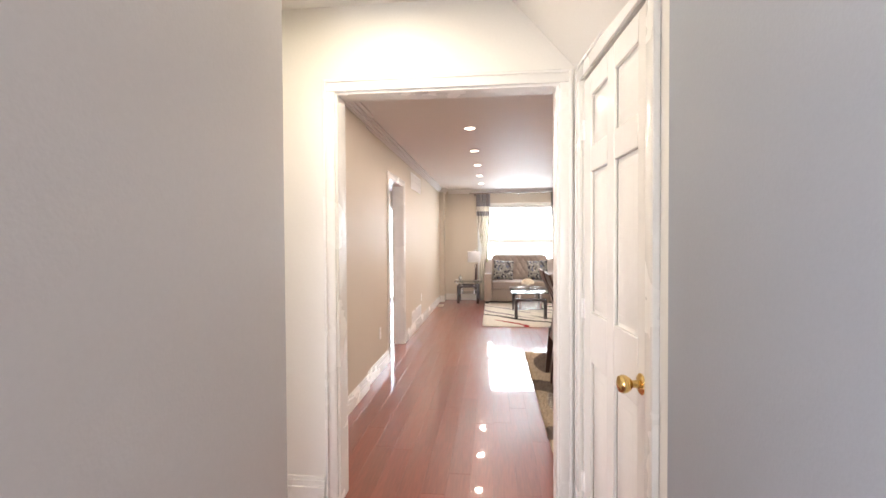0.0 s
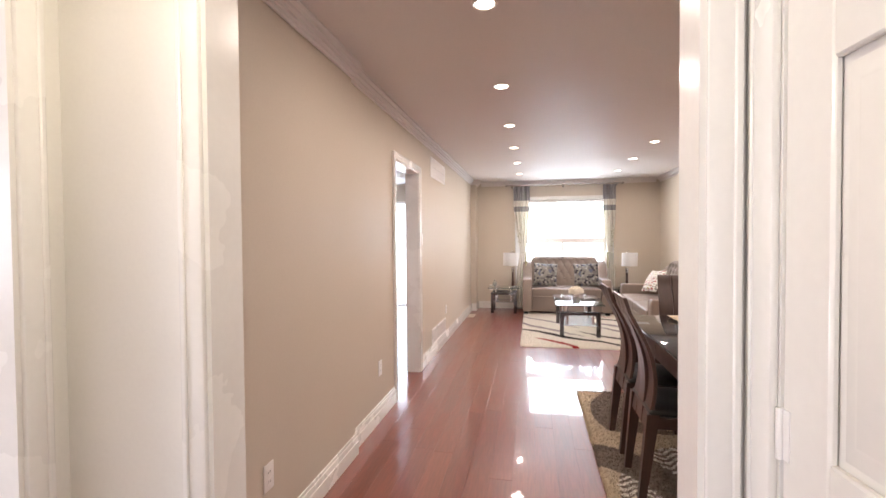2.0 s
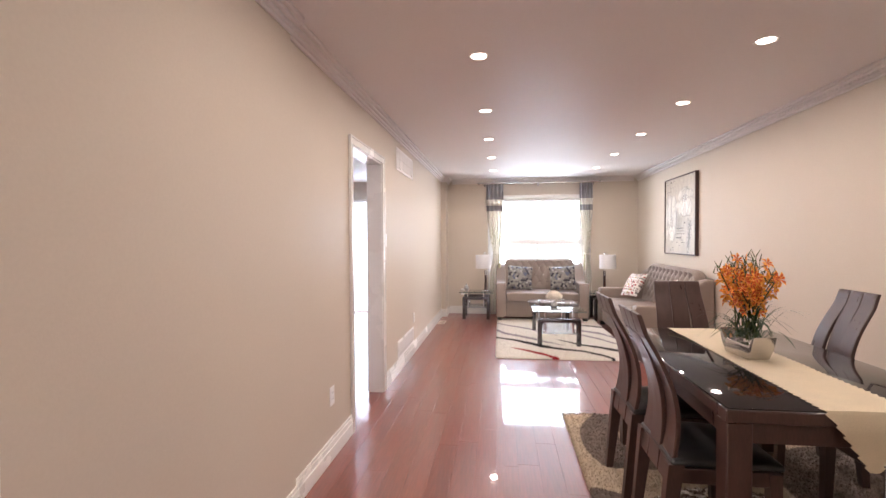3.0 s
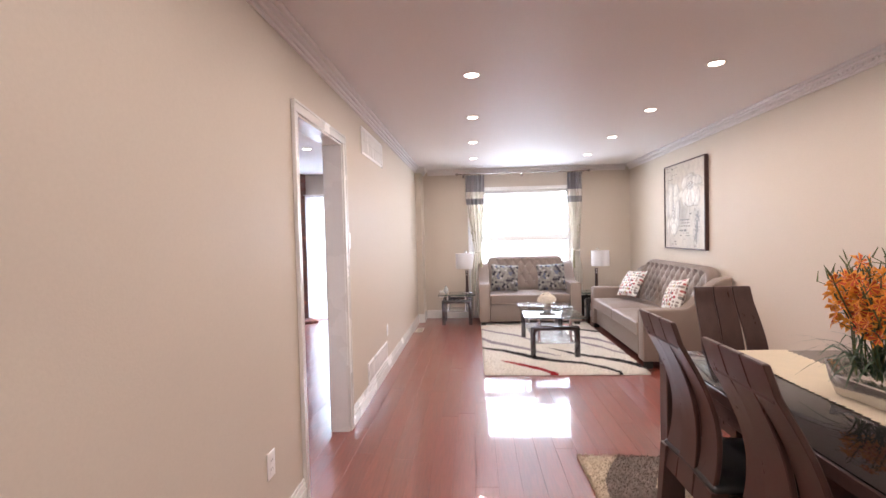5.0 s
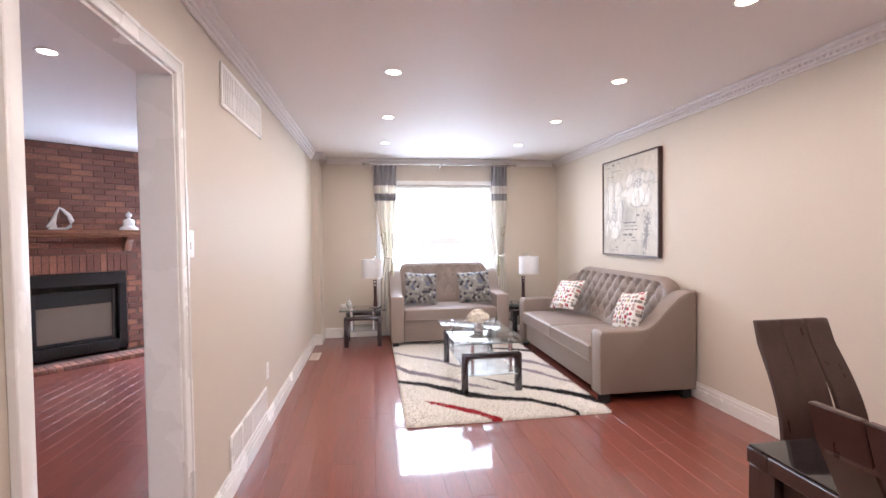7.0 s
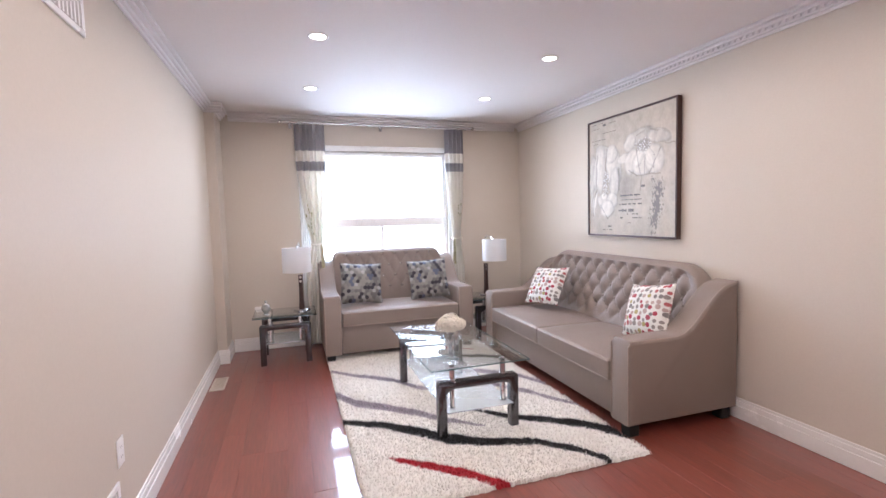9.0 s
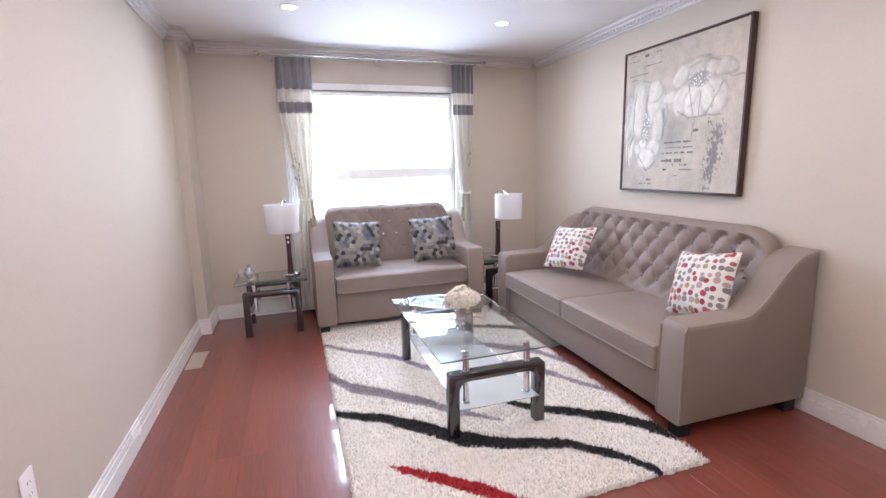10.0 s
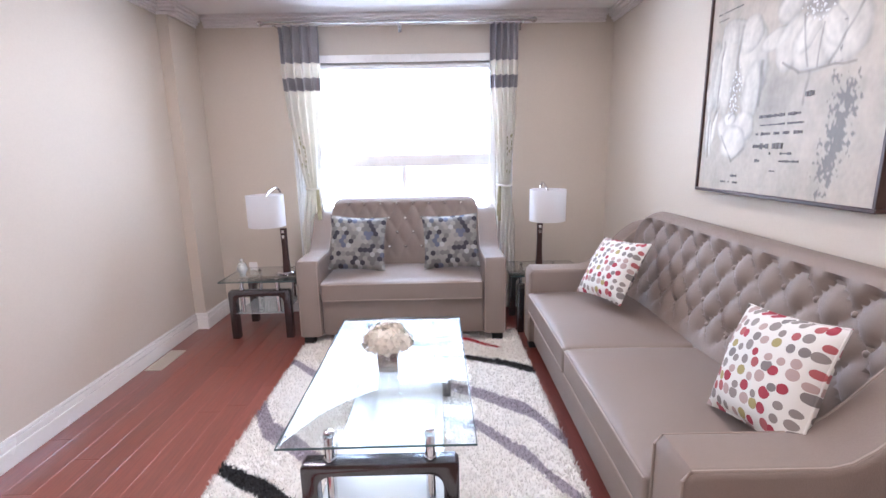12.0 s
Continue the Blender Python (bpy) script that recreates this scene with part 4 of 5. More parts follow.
BANDS = (
    (1, ((-.30, 8.24, .035), (-.06, 8.11, .05), (.13, 7.95, .075), (.30, 7.77, .075), (.52, 7.645, .05), (.75, 7.565, .045), (.93, 7.41, .05), (1.05, 7.22, .06))),
    (1, ((.50, 8.22, .005), (.60, 8.10, .03), (.75, 7.935, .045), (.91, 7.825, .05), (1.12, 7.68, .065), (1.34, 7.43, .10))),
    (2, ((-.30, 8.76, .07), (-.14, 8.50, .075), (-.02, 8.405, .065), (.19, 8.22, .06), (.38, 8.01, .045), (.57, 7.855, .01))),
    (2, ((-.30, 9.31, .03), (-.02, 9.055, .04), (.19, 8.885, .05), (.36, 8.63, .05), (.56, 8.45, .02))),
    (2, ((.55, 9.02, .01), (.72, 8.93, .05), (.89, 8.835, .06), (1.16, 8.645, .07), (1.34, 8.30, .06))),
    (2, ((.62, 8.62, .01), (.895, 8.50, .05), (1.09, 8.27, .06), (1.21, 8.05, .05), (1.34, 7.86, .02))),
    (1, ((.70, 9.36, .02), (.88, 9.285, .035), (1.09, 9.205, .045), (1.34, 9.06, .05))),
    (3, ((.82, 9.66, .006), (.91, 9.59, .03), (1.08, 9.46, .02), (1.15, 9.42, .004))),
    (3, ((-.08, 7.675, .006), (-.03, 7.635, .03), (.105, 7.525, .045), (.25, 7.40, .05), (.41, 7.23, .05), (.44, 7.19, .05))),
)


def living_pattern(x, y):
    for slot, pts in BANDS:
        hit = along(pts, x)
        if hit and abs(y - hit[0]) < hit[1]:
            return slot
    return 0


def dining_pattern(x, y):
    n = noise.noise(Vector((x * 1.3 + 4, y * 1.1, 0)))
    edge = .06 * n
    if abs(math.hypot(x - .95, y - 5.15) - .50) < .16 + edge and y > 4.75:
        return 1
    if abs(math.hypot(x - .10, y - 3.85) - .55) < .11 + edge:
        return 1
    if math.hypot(x - .95, (y - 3.9) * .9) < .62:
        return 2 if math.sin(105 * y + 9 * n + 8 * math.sin(3 * x) + 3 * math.sin(40 * x)) > .1 else 1
    if math.hypot(x - 1.9, y - 4.6) < .6:
        return 1
    return 0


def rug(name, label, x0, x1, y0, y1, pattern, mats, step, tufts, high):
    """A shag rug: an uneven pile field and loose tufts standing out of it."""
    ob = thing(name, label, "rug")
    nx, ny = int((x1 - x0) / step), int((y1 - y0) / step)
    vs, fs, slots = [], [], []
    for j in range(ny + 1):
        for i in range(nx + 1):
            x, y = x0 + (x1 - x0) * i / nx, y0 + (y1 - y0) * j / ny
            rim = i in (0, nx) or j in (0, ny)
            jx, jy = random.uniform(-.4, .4) * step, random.uniform(-.4, .4) * step
            z = .003 if rim else high * (.72 + .30 * noise.noise(Vector((x * 45, y * 45, 0))) + random.uniform(-.12, .12))
            vs.append((x + jx * (1.5 if rim else 1), y + jy * (1.5 if rim else 1), z))
    for j in range(ny):
        for i in range(nx):
            a = j * (nx + 1) + i
            fs.append((a, a + 1, a + nx + 2, a + nx + 1))
            slots.append(pattern(x0 + (x1 - x0) * (i + .5) / nx, y0 + (y1 - y0) * (j + .5) / ny))
    me = bpy.data.meshes.new("shag_field")
    me.from_pydata(vs, [], fs)
    for m in mats:
        me.materials.append(m)
    me.polygons.foreach_set("material_index", slots)
    field = new("shag_field", me)
    field.parent = ob
    tagged(field, kind="stuff")
    vs, fs, slots = [], [], []
    for _ in range(tufts):
        x, y = random.uniform(x0 - .004, x1 + .004), random.uniform(y0 - .004, y1 + .004)
        a = random.uniform(0, 6.283)
        r, h = random.uniform(.002, .0045), high * random.uniform(.95, 1.45)
        lx, ly = random.uniform(-.014, .014), random.uniform(-.014, .014)
        k = len(vs)
        vs += [(x - r * math.cos(a), y - r * math.sin(a), high * .35), (x + r * math.cos(a), y + r * math.sin(a), high * .35), (x + lx, y + ly, h)]
        fs.append((k, k + 1, k + 2))
        slots.append(pattern(x, y))
    me = bpy.data.meshes.new("loose_shag")
    me.from_pydata(vs, [], fs)
    for m in mats:
        me.materials.append(m)
    me.polygons.foreach_set("material_index", slots)
    t = new("loose_shag", me)
    t.parent = ob
    tagged(t, kind="stuff")
    part("backing", boxes((x0 + .006, x1 - .006, y0 + .006, y1 - .006, .001, .006)), CREAMPILE, ob)
    return ob


random.seed(21)
rug("area_rug", "cream shag rug with black, lilac and red waves", -.265, 1.30, 7.225, 9.76, living_pattern, (CREAMPILE, BLACKPILE, LILACPILE, REDPILE), .011, 90000, .026)
rug("dining_rug", "beige and brown patterned shag rug under the dining table", .265, 2.0, 3.05, 5.59, dining_pattern, (BEIGEPILE, BROWNPILE, CREAMPILE, BLACKPILE), .012, 80000, .022)


# ---- painting ----
CANVAS = material("painted_canvas", (.50, .455, .39), .7, spread=.16, scale=3.5, grain=40, bump=.5, bump_scale=45, spots=((.5, (.54, .50, .44)), (.7, (.44, .42, .39))))
INK = material("dark_brush_paint", (.17, .16, .15), .6, spread=.4, scale=18, grain=110, bump=.6)


def smooth(a, b, x):
    t = min(1.0, max(0.0, (x - a) / (b - a)))
    return t * t * (3 - 2 * t)


# each petal: centre u, v, half width, half height, turn in degrees, tone
PETALS = (
    (.62, .21, .17, .07, -12, .58), (.83, .24, .14, .06, 14, .56), (.53, .25, .07, .09, 30, .68), (.20, .27, .12, .06, 20, .54),
    (.05, .47, .05, .20, 4, .60), (.11, .42, .055, .22, 6, .66), (.165, .43, .065, .23, 4, .74), (.33, .43, .105, .21, -8, .70), (.30, .31, .085, .09, 15, .74),
    (.345, .55, .075, .13, 8, .66), (.46, .37, .09, .045, -14, .70), (.55, .40, .085, .115, 24, .74), (.67, .43, .12, .105, 0, .70), (.79, .40, .11, .125, -26, .75),
    (.64, .37, .05, .10, 30, .80), (.74, .38, .05, .10, -28, .80), (.20, .70, .09, .075, -24, .72), (.31, .70, .08, .08, 24, .76), (.25, .77, .10, .085, 0, .80),
    (.21, .66, .05, .035, -10, .84), (.035, .72, .018, .10, 3, .72), (.065, .75, .016, .09, -8, .80), (.095, .70, .018, .09, 10, .84))
STROKES = (
    (.655, .52, .64, .635, .006), (.52, .47, .60, .515, .006), (.60, .515, .85, .52, .005), (.90, .30, .99, .31, .005), (.245, .26, .225, .56, .009),
    (.115, .30, .10, .62, .006), (.40, .44, .39, .62, .010), (.25, .62, .20, .66, .006), (.16, .74, .25, .86, .006), (.25, .86, .33, .80, .006),
    (.02, .66, .022, .82, .006), (.052, .66, .05, .84, .006), (.10, .62, .085, .66, .008), (.60, .31, .645, .50, .005), (.70, .36, .69, .51, .004), (.86, .33, .74, .51, .006), (.60, .20, .68, .17, .006), (.74, .17, .92, .22, .005))


def brushwork(u, v):
    """The picture's colour and relief at u across and v down."""
    n1, n2 = noise.noise(Vector((u * 4, v * 4, 1))), noise.noise(Vector((u * 18, v * 14, 5)))
    n3 = noise.noise(Vector((u * 60, v * 45, 9)))
    k = .47 + .07 * n1 + .07 * n2 + .04 * n3
    k -= .10 * smooth(.14, .0, abs(u - .08)) * smooth(.22, .35, v) * smooth(.62, .5, v) * (.6 + n2)
    k -= .09 * smooth(.16, .04, math.hypot(u - .48, (v - .60) * .8))
    col, relief = Vector((k * .98, k * .86, k * .69)), .0005 * n3
    for cu, cv, ru, rv, turn, tone in PETALS:
        a = radians(turn)
        du, dv = u - cu + .016 * n2, v - cv + .016 * n1
        p, q = (du * math.cos(a) + dv * math.sin(a)) / ru, (-du * math.sin(a) + dv * math.cos(a)) / rv
        r = math.hypot(p, q)
        m = 1 - smooth(.84, 1.02 + .06 * n2, r)
        if m <= 0:
            continue
        tone_here = tone * (1 - .40 * smooth(.62, 1.0, r) - .20 * smooth(.0, .9, p) + .12 * smooth(.3, -.6, p)) + .10 * n2 + .07 * n3 + .05 * math.sin(p * 8 + 4 * n1) + .05 * noise.noise(Vector((u * 9, v * 7, 4)))
        col = col.lerp(Vector((tone_here * .86, tone_here * .81, tone_here * .71)), m * .72)
        relief = relief * (1 - m) + m * (.0022 * (1 - min(1.0, r * r)) + .0008 * n3)
    for u0, v0, u1, v1, w in STROKES:
        t = min(1.0, max(0.0, ((u - u0) * (u1 - u0) + (v - v0) * (v1 - v0)) / ((u1 - u0) ** 2 + (v1 - v0) ** 2)))
        d = math.hypot(u - u0 - t * (u1 - u0) + .012 * n1 + .004 * n2, v - v0 - t * (v1 - v0) + .01 * n2)
        col = col.lerp(Vector((.19, .17, .145)), (.62 + .4 * n2) * smooth(w * 1.6, w * .3, d))
    for cu, cv, ru, rv, dark in ((.235, .55, .040, .11, .35), (.68, .285, .085, .055, .75)):
        d = math.hypot((u - cu + .10 * (v - cv)) / ru, (v - cv) / rv)
        if d < 1.15:
            grain = noise.noise(Vector((u * 85, v * 85, 2)))
            col = col.lerp(Vector((.26, .24, .22)), dark * smooth(1.15, .6, d))
            if grain > .12 + .2 * d:
                col, relief = Vector((.74, .73, .70)), relief + .003
    d = math.hypot((u - .80 - .02 * math.sin(v * 11)) / .055, (v - .78) / .23)
    d = min(d, math.hypot((u - .845) / .04, (v - .66) / .10))
    patch = .7 * noise.noise(Vector((u * 45, v * 26, 7))) + .8 * noise.noise(Vector((u * 95, v * 60, 3)))
    col = col.lerp(Vector((.15, .14, .13)), .85 * smooth(-.75 + .85 * d, -.40 + .85 * d, patch))
    return col, relief


PAINTED = material("oil_paint", (.5, .5, .5), .5, bump=.14, bump_scale=120)
att = PAINTED.node_tree.nodes.new("ShaderNodeVertexColor")
att.layer_name = "paint"
PAINTED.node_tree.links.new(att.outputs[0], PAINTED.node_tree.nodes["Principled BSDF"].inputs["Base Color"])


def painting():
    ob = thing("painting", "large framed painting of white poppies on beige", "painting")
    y0, y1, z0, z1 = 7.875, 8.925, 1.14, 2.175
    bm = boxes((RX - .045, RX - .001, y0, y1, z0, z0 + .016), (RX - .045, RX - .001, y0, y1, z1 - .016, z1), (RX - .045, RX - .001, y0, y0 + .016, z0 + .016, z1 - .016), (RX - .045, RX - .001, y1 - .016, y1, z0 + .016, z1 - .016), bevel=.003)
    part("frame", bm, ESPRESSO, ob, "thin dark wooden frame")
    x = RX - .034
    part("stretcher", boxes((x + .003, RX - .003, y0 + .014, y1 - .014, z0 + .014, z1 - .014)), CANVAS, ob)
    n = 230
    ya, yb, za, zb = y1 - .0155, y0 + .0155, z1 - .0155, z0 + .0155
    cells = [[brushwork(i / n, j / n) for i in range(n + 1)] for j in range(n + 1)]
    vs = [(x - cells[j][i][1], ya + (yb - ya) * i / n, za + (zb - za) * j / n) for j in range(n + 1) for i in range(n + 1)]
    fs = [(j * (n + 1) + i, (j + 1) * (n + 1) + i, (j + 1) * (n + 1) + i + 1, j * (n + 1) + i + 1) for j in range(n) for i in range(n)]
    me = bpy.data.meshes.new("canvas")
    me.from_pydata(vs, [], fs)
    layer = me.color_attributes.new("paint", "FLOAT_COLOR", "POINT")
    layer.data.foreach_set("color", [c for j in range(n + 1) for i in range(n + 1) for c in (*[max(0.0, k) for k in cells[j][i][0]], 1.0)])
    me.materials.append(PAINTED)
    me.shade_smooth()
    new("canvas", me).parent = ob
    x -= .003
    random.seed(6)
    at = lambda u, v: (y1 - u * (y1 - y0), z1 - v * (z1 - z0))
    bm = bmesh.new()
    for u0, u1, v, h in ((.65, .69, .60, .03), (.42, .64, .665, .018), (.43, .66, .70, .011), (.41, .66, .735, .018), (.40, .57, .785, .032), (.50, .62, .815, .013), (.42, .45, .845, .022), (.56, .66, .845, .016), (.50, .56, .885, .009), (.27, .31, .915, .018), (.20, .33, .945, .014), (.22, .44, .985, .005), (.04, .20, .035, .006), (.05, .16, .075, .006), (.20, .25, .055, .026), (.28, .36, .05, .006), (.06, .24, .175, .007), (.20, .36, .125, .006), (.07, .14, .205, .006)):
        u = u0
        while u < u1:
            w = random.uniform(.006, .016)
            if random.random() < .85:
                (ya, za), (yb, zb) = at(u, v), at(min(u + w, u1), v)
                hh = h * random.uniform(.18, .42)
                box(bm, x - .0008, x + .002, yb, ya, za - hh, za + hh)
            u += w + .004
    tagged(part("lettering", bm, INK, ob, "rows of dark illegible lettering"), kind="stuff")


painting()


def side_picture():
    ob = thing("framed_picture", "dark-framed picture hanging on the dining room wall", "picture")
    y0, y1, z0, z1 = 4.05, 5.06, 1.12, 2.14
    part("frame", boxes((RX - .035, RX - .001, y0, y1, z0, z0 + .02), (RX - .035, RX - .001, y0, y1, z1 - .02, z1), (RX - .035, RX - .001, y0, y0 + .02, z0 + .02, z1 - .02), (RX - .035, RX - .001, y1 - .02, y1, z0 + .02, z1 - .02), bevel=.003), ESPRESSO, ob)
    part("canvas", boxes((RX - .028, RX - .004, y0 + .018, y1 - .018, z0 + .018, z1 - .018)), CANVAS, ob)


side_picture()


# ---- wall fittings ----
def wall_grille(name, y0, y1, z0, z1, label):
    ob = thing(name, label, "vent")
    x = LX + .001
    part("frame", boxes((x, x + .010, y0, y1, z0, z0 + .022), (x, x + .010, y0, y1, z1 - .022, z1), (x, x + .010, y0, y0 + .022, z0 + .022, z1 - .022), (x, x + .010, y1 - .022, y1, z0 + .022, z1 - .022), bevel=.002), PLASTIC, ob)
    part("backing", boxes((x - .0005, x + .001, y0 + .02, y1 - .02, z0 + .02, z1 - .02)), material("vent_shadow_grey", (.45, .43, .41), .7), ob)
    n = 26
    louvre = mesh("louvre", boxes((-.004, .004, -.0075, .0075, z0 + .022, z1 - .022)), PLASTIC)
    for i in range(n):
        share("louvre", louvre, ob, pose(x + .006, y0 + .03 + (y1 - y0 - .06) * i / (n - 1), 0, 0, 0, 80))
    for k in (1, 2, 3):
        yy = y0 + (y1 - y0) * k / 4
        part("mullion", boxes((x + .004, x + .0105, yy - .008, yy + .008, z0 + .022, z1 - .022)), PLASTIC, ob)


wall_grille("return_air_grille", 6.52, 7.36, 2.06, 2.29, "white return air grille high on the wall")
wall_grille("wall_register", 6.53, 7.35, .137, .32, "white louvred register above the baseboard")


def wall_plate(name, y, z, kind, label, x=LX, s=1):
    ob = thing(name, label, "switch" if kind else "outlet", pose(x, y, z, 0, 0, 0 if s > 0 else 180))
    part("plate", boxes((.0008, .006, -.036, .036, -.058, .058), bevel=.002, seg=2), PLASTIC, ob)
    if kind:
        part("rocker", boxes((.005, .011, -.009, .009, -.022, .010), bevel=.002), PLASTIC, ob)
        part("slider", boxes((.005, .009, -.012, .012, .022, .040), bevel=.002), PLASTIC, ob)
    else:
        for zz in (-.02, .02):
            soc = part("socket", boxes((.005, .0075, -.017, .017, zz - .014, zz + .014), bevel=.003), PLASTIC, ob)
            part("slot", boxes((.0072, .0078, -.008, -.006, zz - .005, zz + .005), (.0072, .0078, .006, .008, zz - .005, zz + .005)), BLACK, soc)


wall_plate("light_switch", 6.07, 1.35, True, "white wall switch beside the cased opening")
wall_plate("wall_outlet", 3.17, .36, False, "white wall outlet above the baseboard", LX + .03)
wall_plate("wall_outlet", 4.71, .39, False, "white wall outlet above the baseboard")
wall_plate("wall_outlet", 7.40, .42, False, "white wall outlet above the baseboard")
wall_plate("wall_outlet", 5.25, .42, False, "white wall outlet above the baseboard", RX, -1)
ob = thing("wall_outlet", "white wall outlet above the baseboard", "outlet", pose(-.90, NY, .40, 0, 0, -90))
part("plate", boxes((.0008, .006, -.036, .036, -.058, .058), bevel=.002, seg=2), PLASTIC, ob)


REGISTER = material("beige_register_enamel", (.50, .43, .35), .4, spread=.04, scale=8, grain=60)


def floor_register():
    ob = thing("floor_register", "beige slotted heating register set in the floor", "vent", pose(-1.165, 9.39, .0))
    part("frame", boxes((-.055, .055, -.155, -.14, 0, .006), (-.055, .055, .14, .155, 0, .006), (-.055, -.04, -.14, .14, 0, .006), (.04, .055, -.14, .14, 0, .006), bevel=.0015), REGISTER, ob)
    slat = mesh("slat", boxes((-.04, .04, -.004, .004, .0005, .0045)), REGISTER)
    for i in range(20):
        share("slat", slat, ob, pose(0, -.133 + i * .014, 0))


floor_register()


# ---- dining set ----
def dining_chair():
    """Local: the sitter faces +x; the rear feet stand at x = 0."""
    ob = thing("dining_chair", "dark espresso dining chair with curved slat back and black seat", "chair", None, "chairs round the dining table")
    def curve(z):
        if z < .45:
            return .0 + .05 * (z / .45)
        t = (z - .45) / .60
        return .05 + .035 * math.sin(math.pi * min(1, t * 1.2)) - .125 * t ** 1.6
    for s in (-1, 1):
        rows = []
        bm = bmesh.new()
        zs = [k * .45 / 6 for k in range(7)]
        ring_prev = None
        for z in zs:
            w, d = .017 + .008 * z / .45, .018 + .012 * z / .45
            x, y = curve(z), s * (.175 + .01 * z)
            ring = [bm.verts.new(p) for p in ((x - d, y - w, z), (x + d, y - w, z), (x + d, y + w, z), (x - d, y + w, z))]
            if ring_prev:
                for i in range(4):
                    bm.faces.new((ring_prev[i], ring_prev[(i + 1) % 4], ring[(i + 1) % 4], ring[i]))
            else:
                bm.faces.new(ring[::-1])
            ring_prev = ring
        bm.faces.new(ring_prev)
        part("rear_leg", bm, ESPRESSO, ob)
        bm = bmesh.new()
        lo, hi = .016, .023
        a = [bm.verts.new(p) for p in ((.42 - lo, s * .18 - lo, 0), (.42 + lo, s * .18 - lo, 0), (.42 + lo, s * .18 + lo, 0), (.42 - lo, s * .18 + lo, 0))]
        b = [bm.verts.new(p) for p in ((.41 - hi, s * .18 - hi, .43), (.41 + hi, s * .18 - hi, .43), (.41 + hi, s * .18 + hi, .43), (.41 - hi, s * .18 + hi, .43))]
        for i in range(4):
            bm.faces.new((a[i], a[(i + 1) % 4], b[(i + 1) % 4], b[i]))
        bm.faces.new(a[::-1])
        bm.faces.new(b)
        part("front_leg", bm, ESPRESSO, ob)
        part("side_rail", boxes((.05, .41, s * .185 - .011, s * .185 + .011, .375, .435), bevel=.003), ESPRESSO, ob)
    part("front_rail", boxes((.40, .422, -.16, .16, .375, .435), bevel=.003), ESPRESSO, ob)
    part("rear_rail", boxes((.035, .057, -.16, .16, .375, .435), bevel=.003), ESPRESSO, ob)
    bm = bmesh.new()
    cushion_seat(bm, .03, .445, -.205, .205, .436, .487)
    part("seat", bm, BLACKLEATHER, ob, "black leather seat pad")
    n = 26
    for k, (t0, t1, b0, b1, bend) in enumerate(((-.150, -.052, -.190, -.068, .012), (-.050, .050, -.064, .064, -.004), (.052, .150, .068, .190, .012))):
        front, rows = [], []
        for j in range(n + 1):
            z = .36 + .668 * j / n
            t = (z - .36) / .668
            gap = math.sin(math.pi * min(1, max(0, (t - .05) / .80))) ** 1.2
            y0, y1 = b0 + (t0 - b0) * t, b1 + (t1 - b1) * t
            if k == 0:
                y1 -= .004 * gap
            if k == 2:
                y0 += .004 * gap
            x = curve(z) + bend * gap
            rows.append([(x, y0 + (y1 - y0) * i / 4, z) for i in range(5)])
        bm = sheet(bmesh.new(), rows, (-.019, 0, 0))
        sharp = [e for e in bm.edges if len(e.link_faces) == 2 and e.calc_face_angle(0) > 1.0]
        bmesh.ops.bevel(bm, geom=sharp, offset=.003, segments=1, affect="EDGES")
        part("back_slat", bm, ESPRESSO, ob)
    part("slat_tie", boxes((-.056, -.050, -.14, .14, .93, .955)), ESPRESSO, ob)
    return ob


CHZ = .022
chair = dining_chair()
chair.matrix_basis = pose(.425, 4.065, CHZ)
copy_thing(chair, pose(.425, 4.585, CHZ, 0, 0, 1))
copy_thing(chair, pose(1.04, 5.38, CHZ, 0, 0, -90))
copy_thing(chair, pose(1.73, 4.86, CHZ, 0, 0, 178))
copy_thing(chair, pose(1.73, 4.16, CHZ, 0, 0, 181))


def dining_table():
    ob = thing("dining_table", "dark espresso dining table with black glass inset top", "table", pose(1.03, 4.405, CHZ))
    w, d, z = .46, .73, .74
    part("top_frame", boxes((-w, w, -d, -d + .07, z - .045, z), (-w, w, d - .07, d, z - .045, z), (-w, -w + .07, -d + .07, d - .07, z - .045, z), (w - .07, w, -d + .07, d - .07, z - .045, z), bevel=.003), ESPRESSO, ob)
    part("glass_inset", boxes((-w + .004, w - .004, -d + .004, d - .004, z + .0005, z + .007), bevel=.002, seg=2), DARKGLASS, ob, "black glass top")
    part("underframe", boxes((-w + .07, w - .07, -d + .07, d - .07, z - .030, z - .012)), ESPRESSO, ob)
    for y in (-d + .03, d - .052):
        part("apron", boxes((-w + .09, w - .09, y, y + .022, z - .125, z - .046), bevel=.002), ESPRESSO, ob)
    for x in (-w + .03, w - .052):
        part("apron", boxes((x, x + .022, -d + .09, d - .09, z - .125, z - .046), bevel=.002), ESPRESSO, ob)
    leg = mesh("leg", boxes((-.042, .042, -.042, .042, 0, z - .0455), bevel=.004), ESPRESSO)
    for x in (-w + .045, w - .045):
        for y in (-d + .045, d - .045):
            share("leg", leg, ob, pose(x, y, 0))
    return ob


dining_table()
RUNNER = material("cream_runner_cloth", (.60, .52, .38), .85, spread=.08, scale=12, grain=240, bump=.35, bump_scale=320)


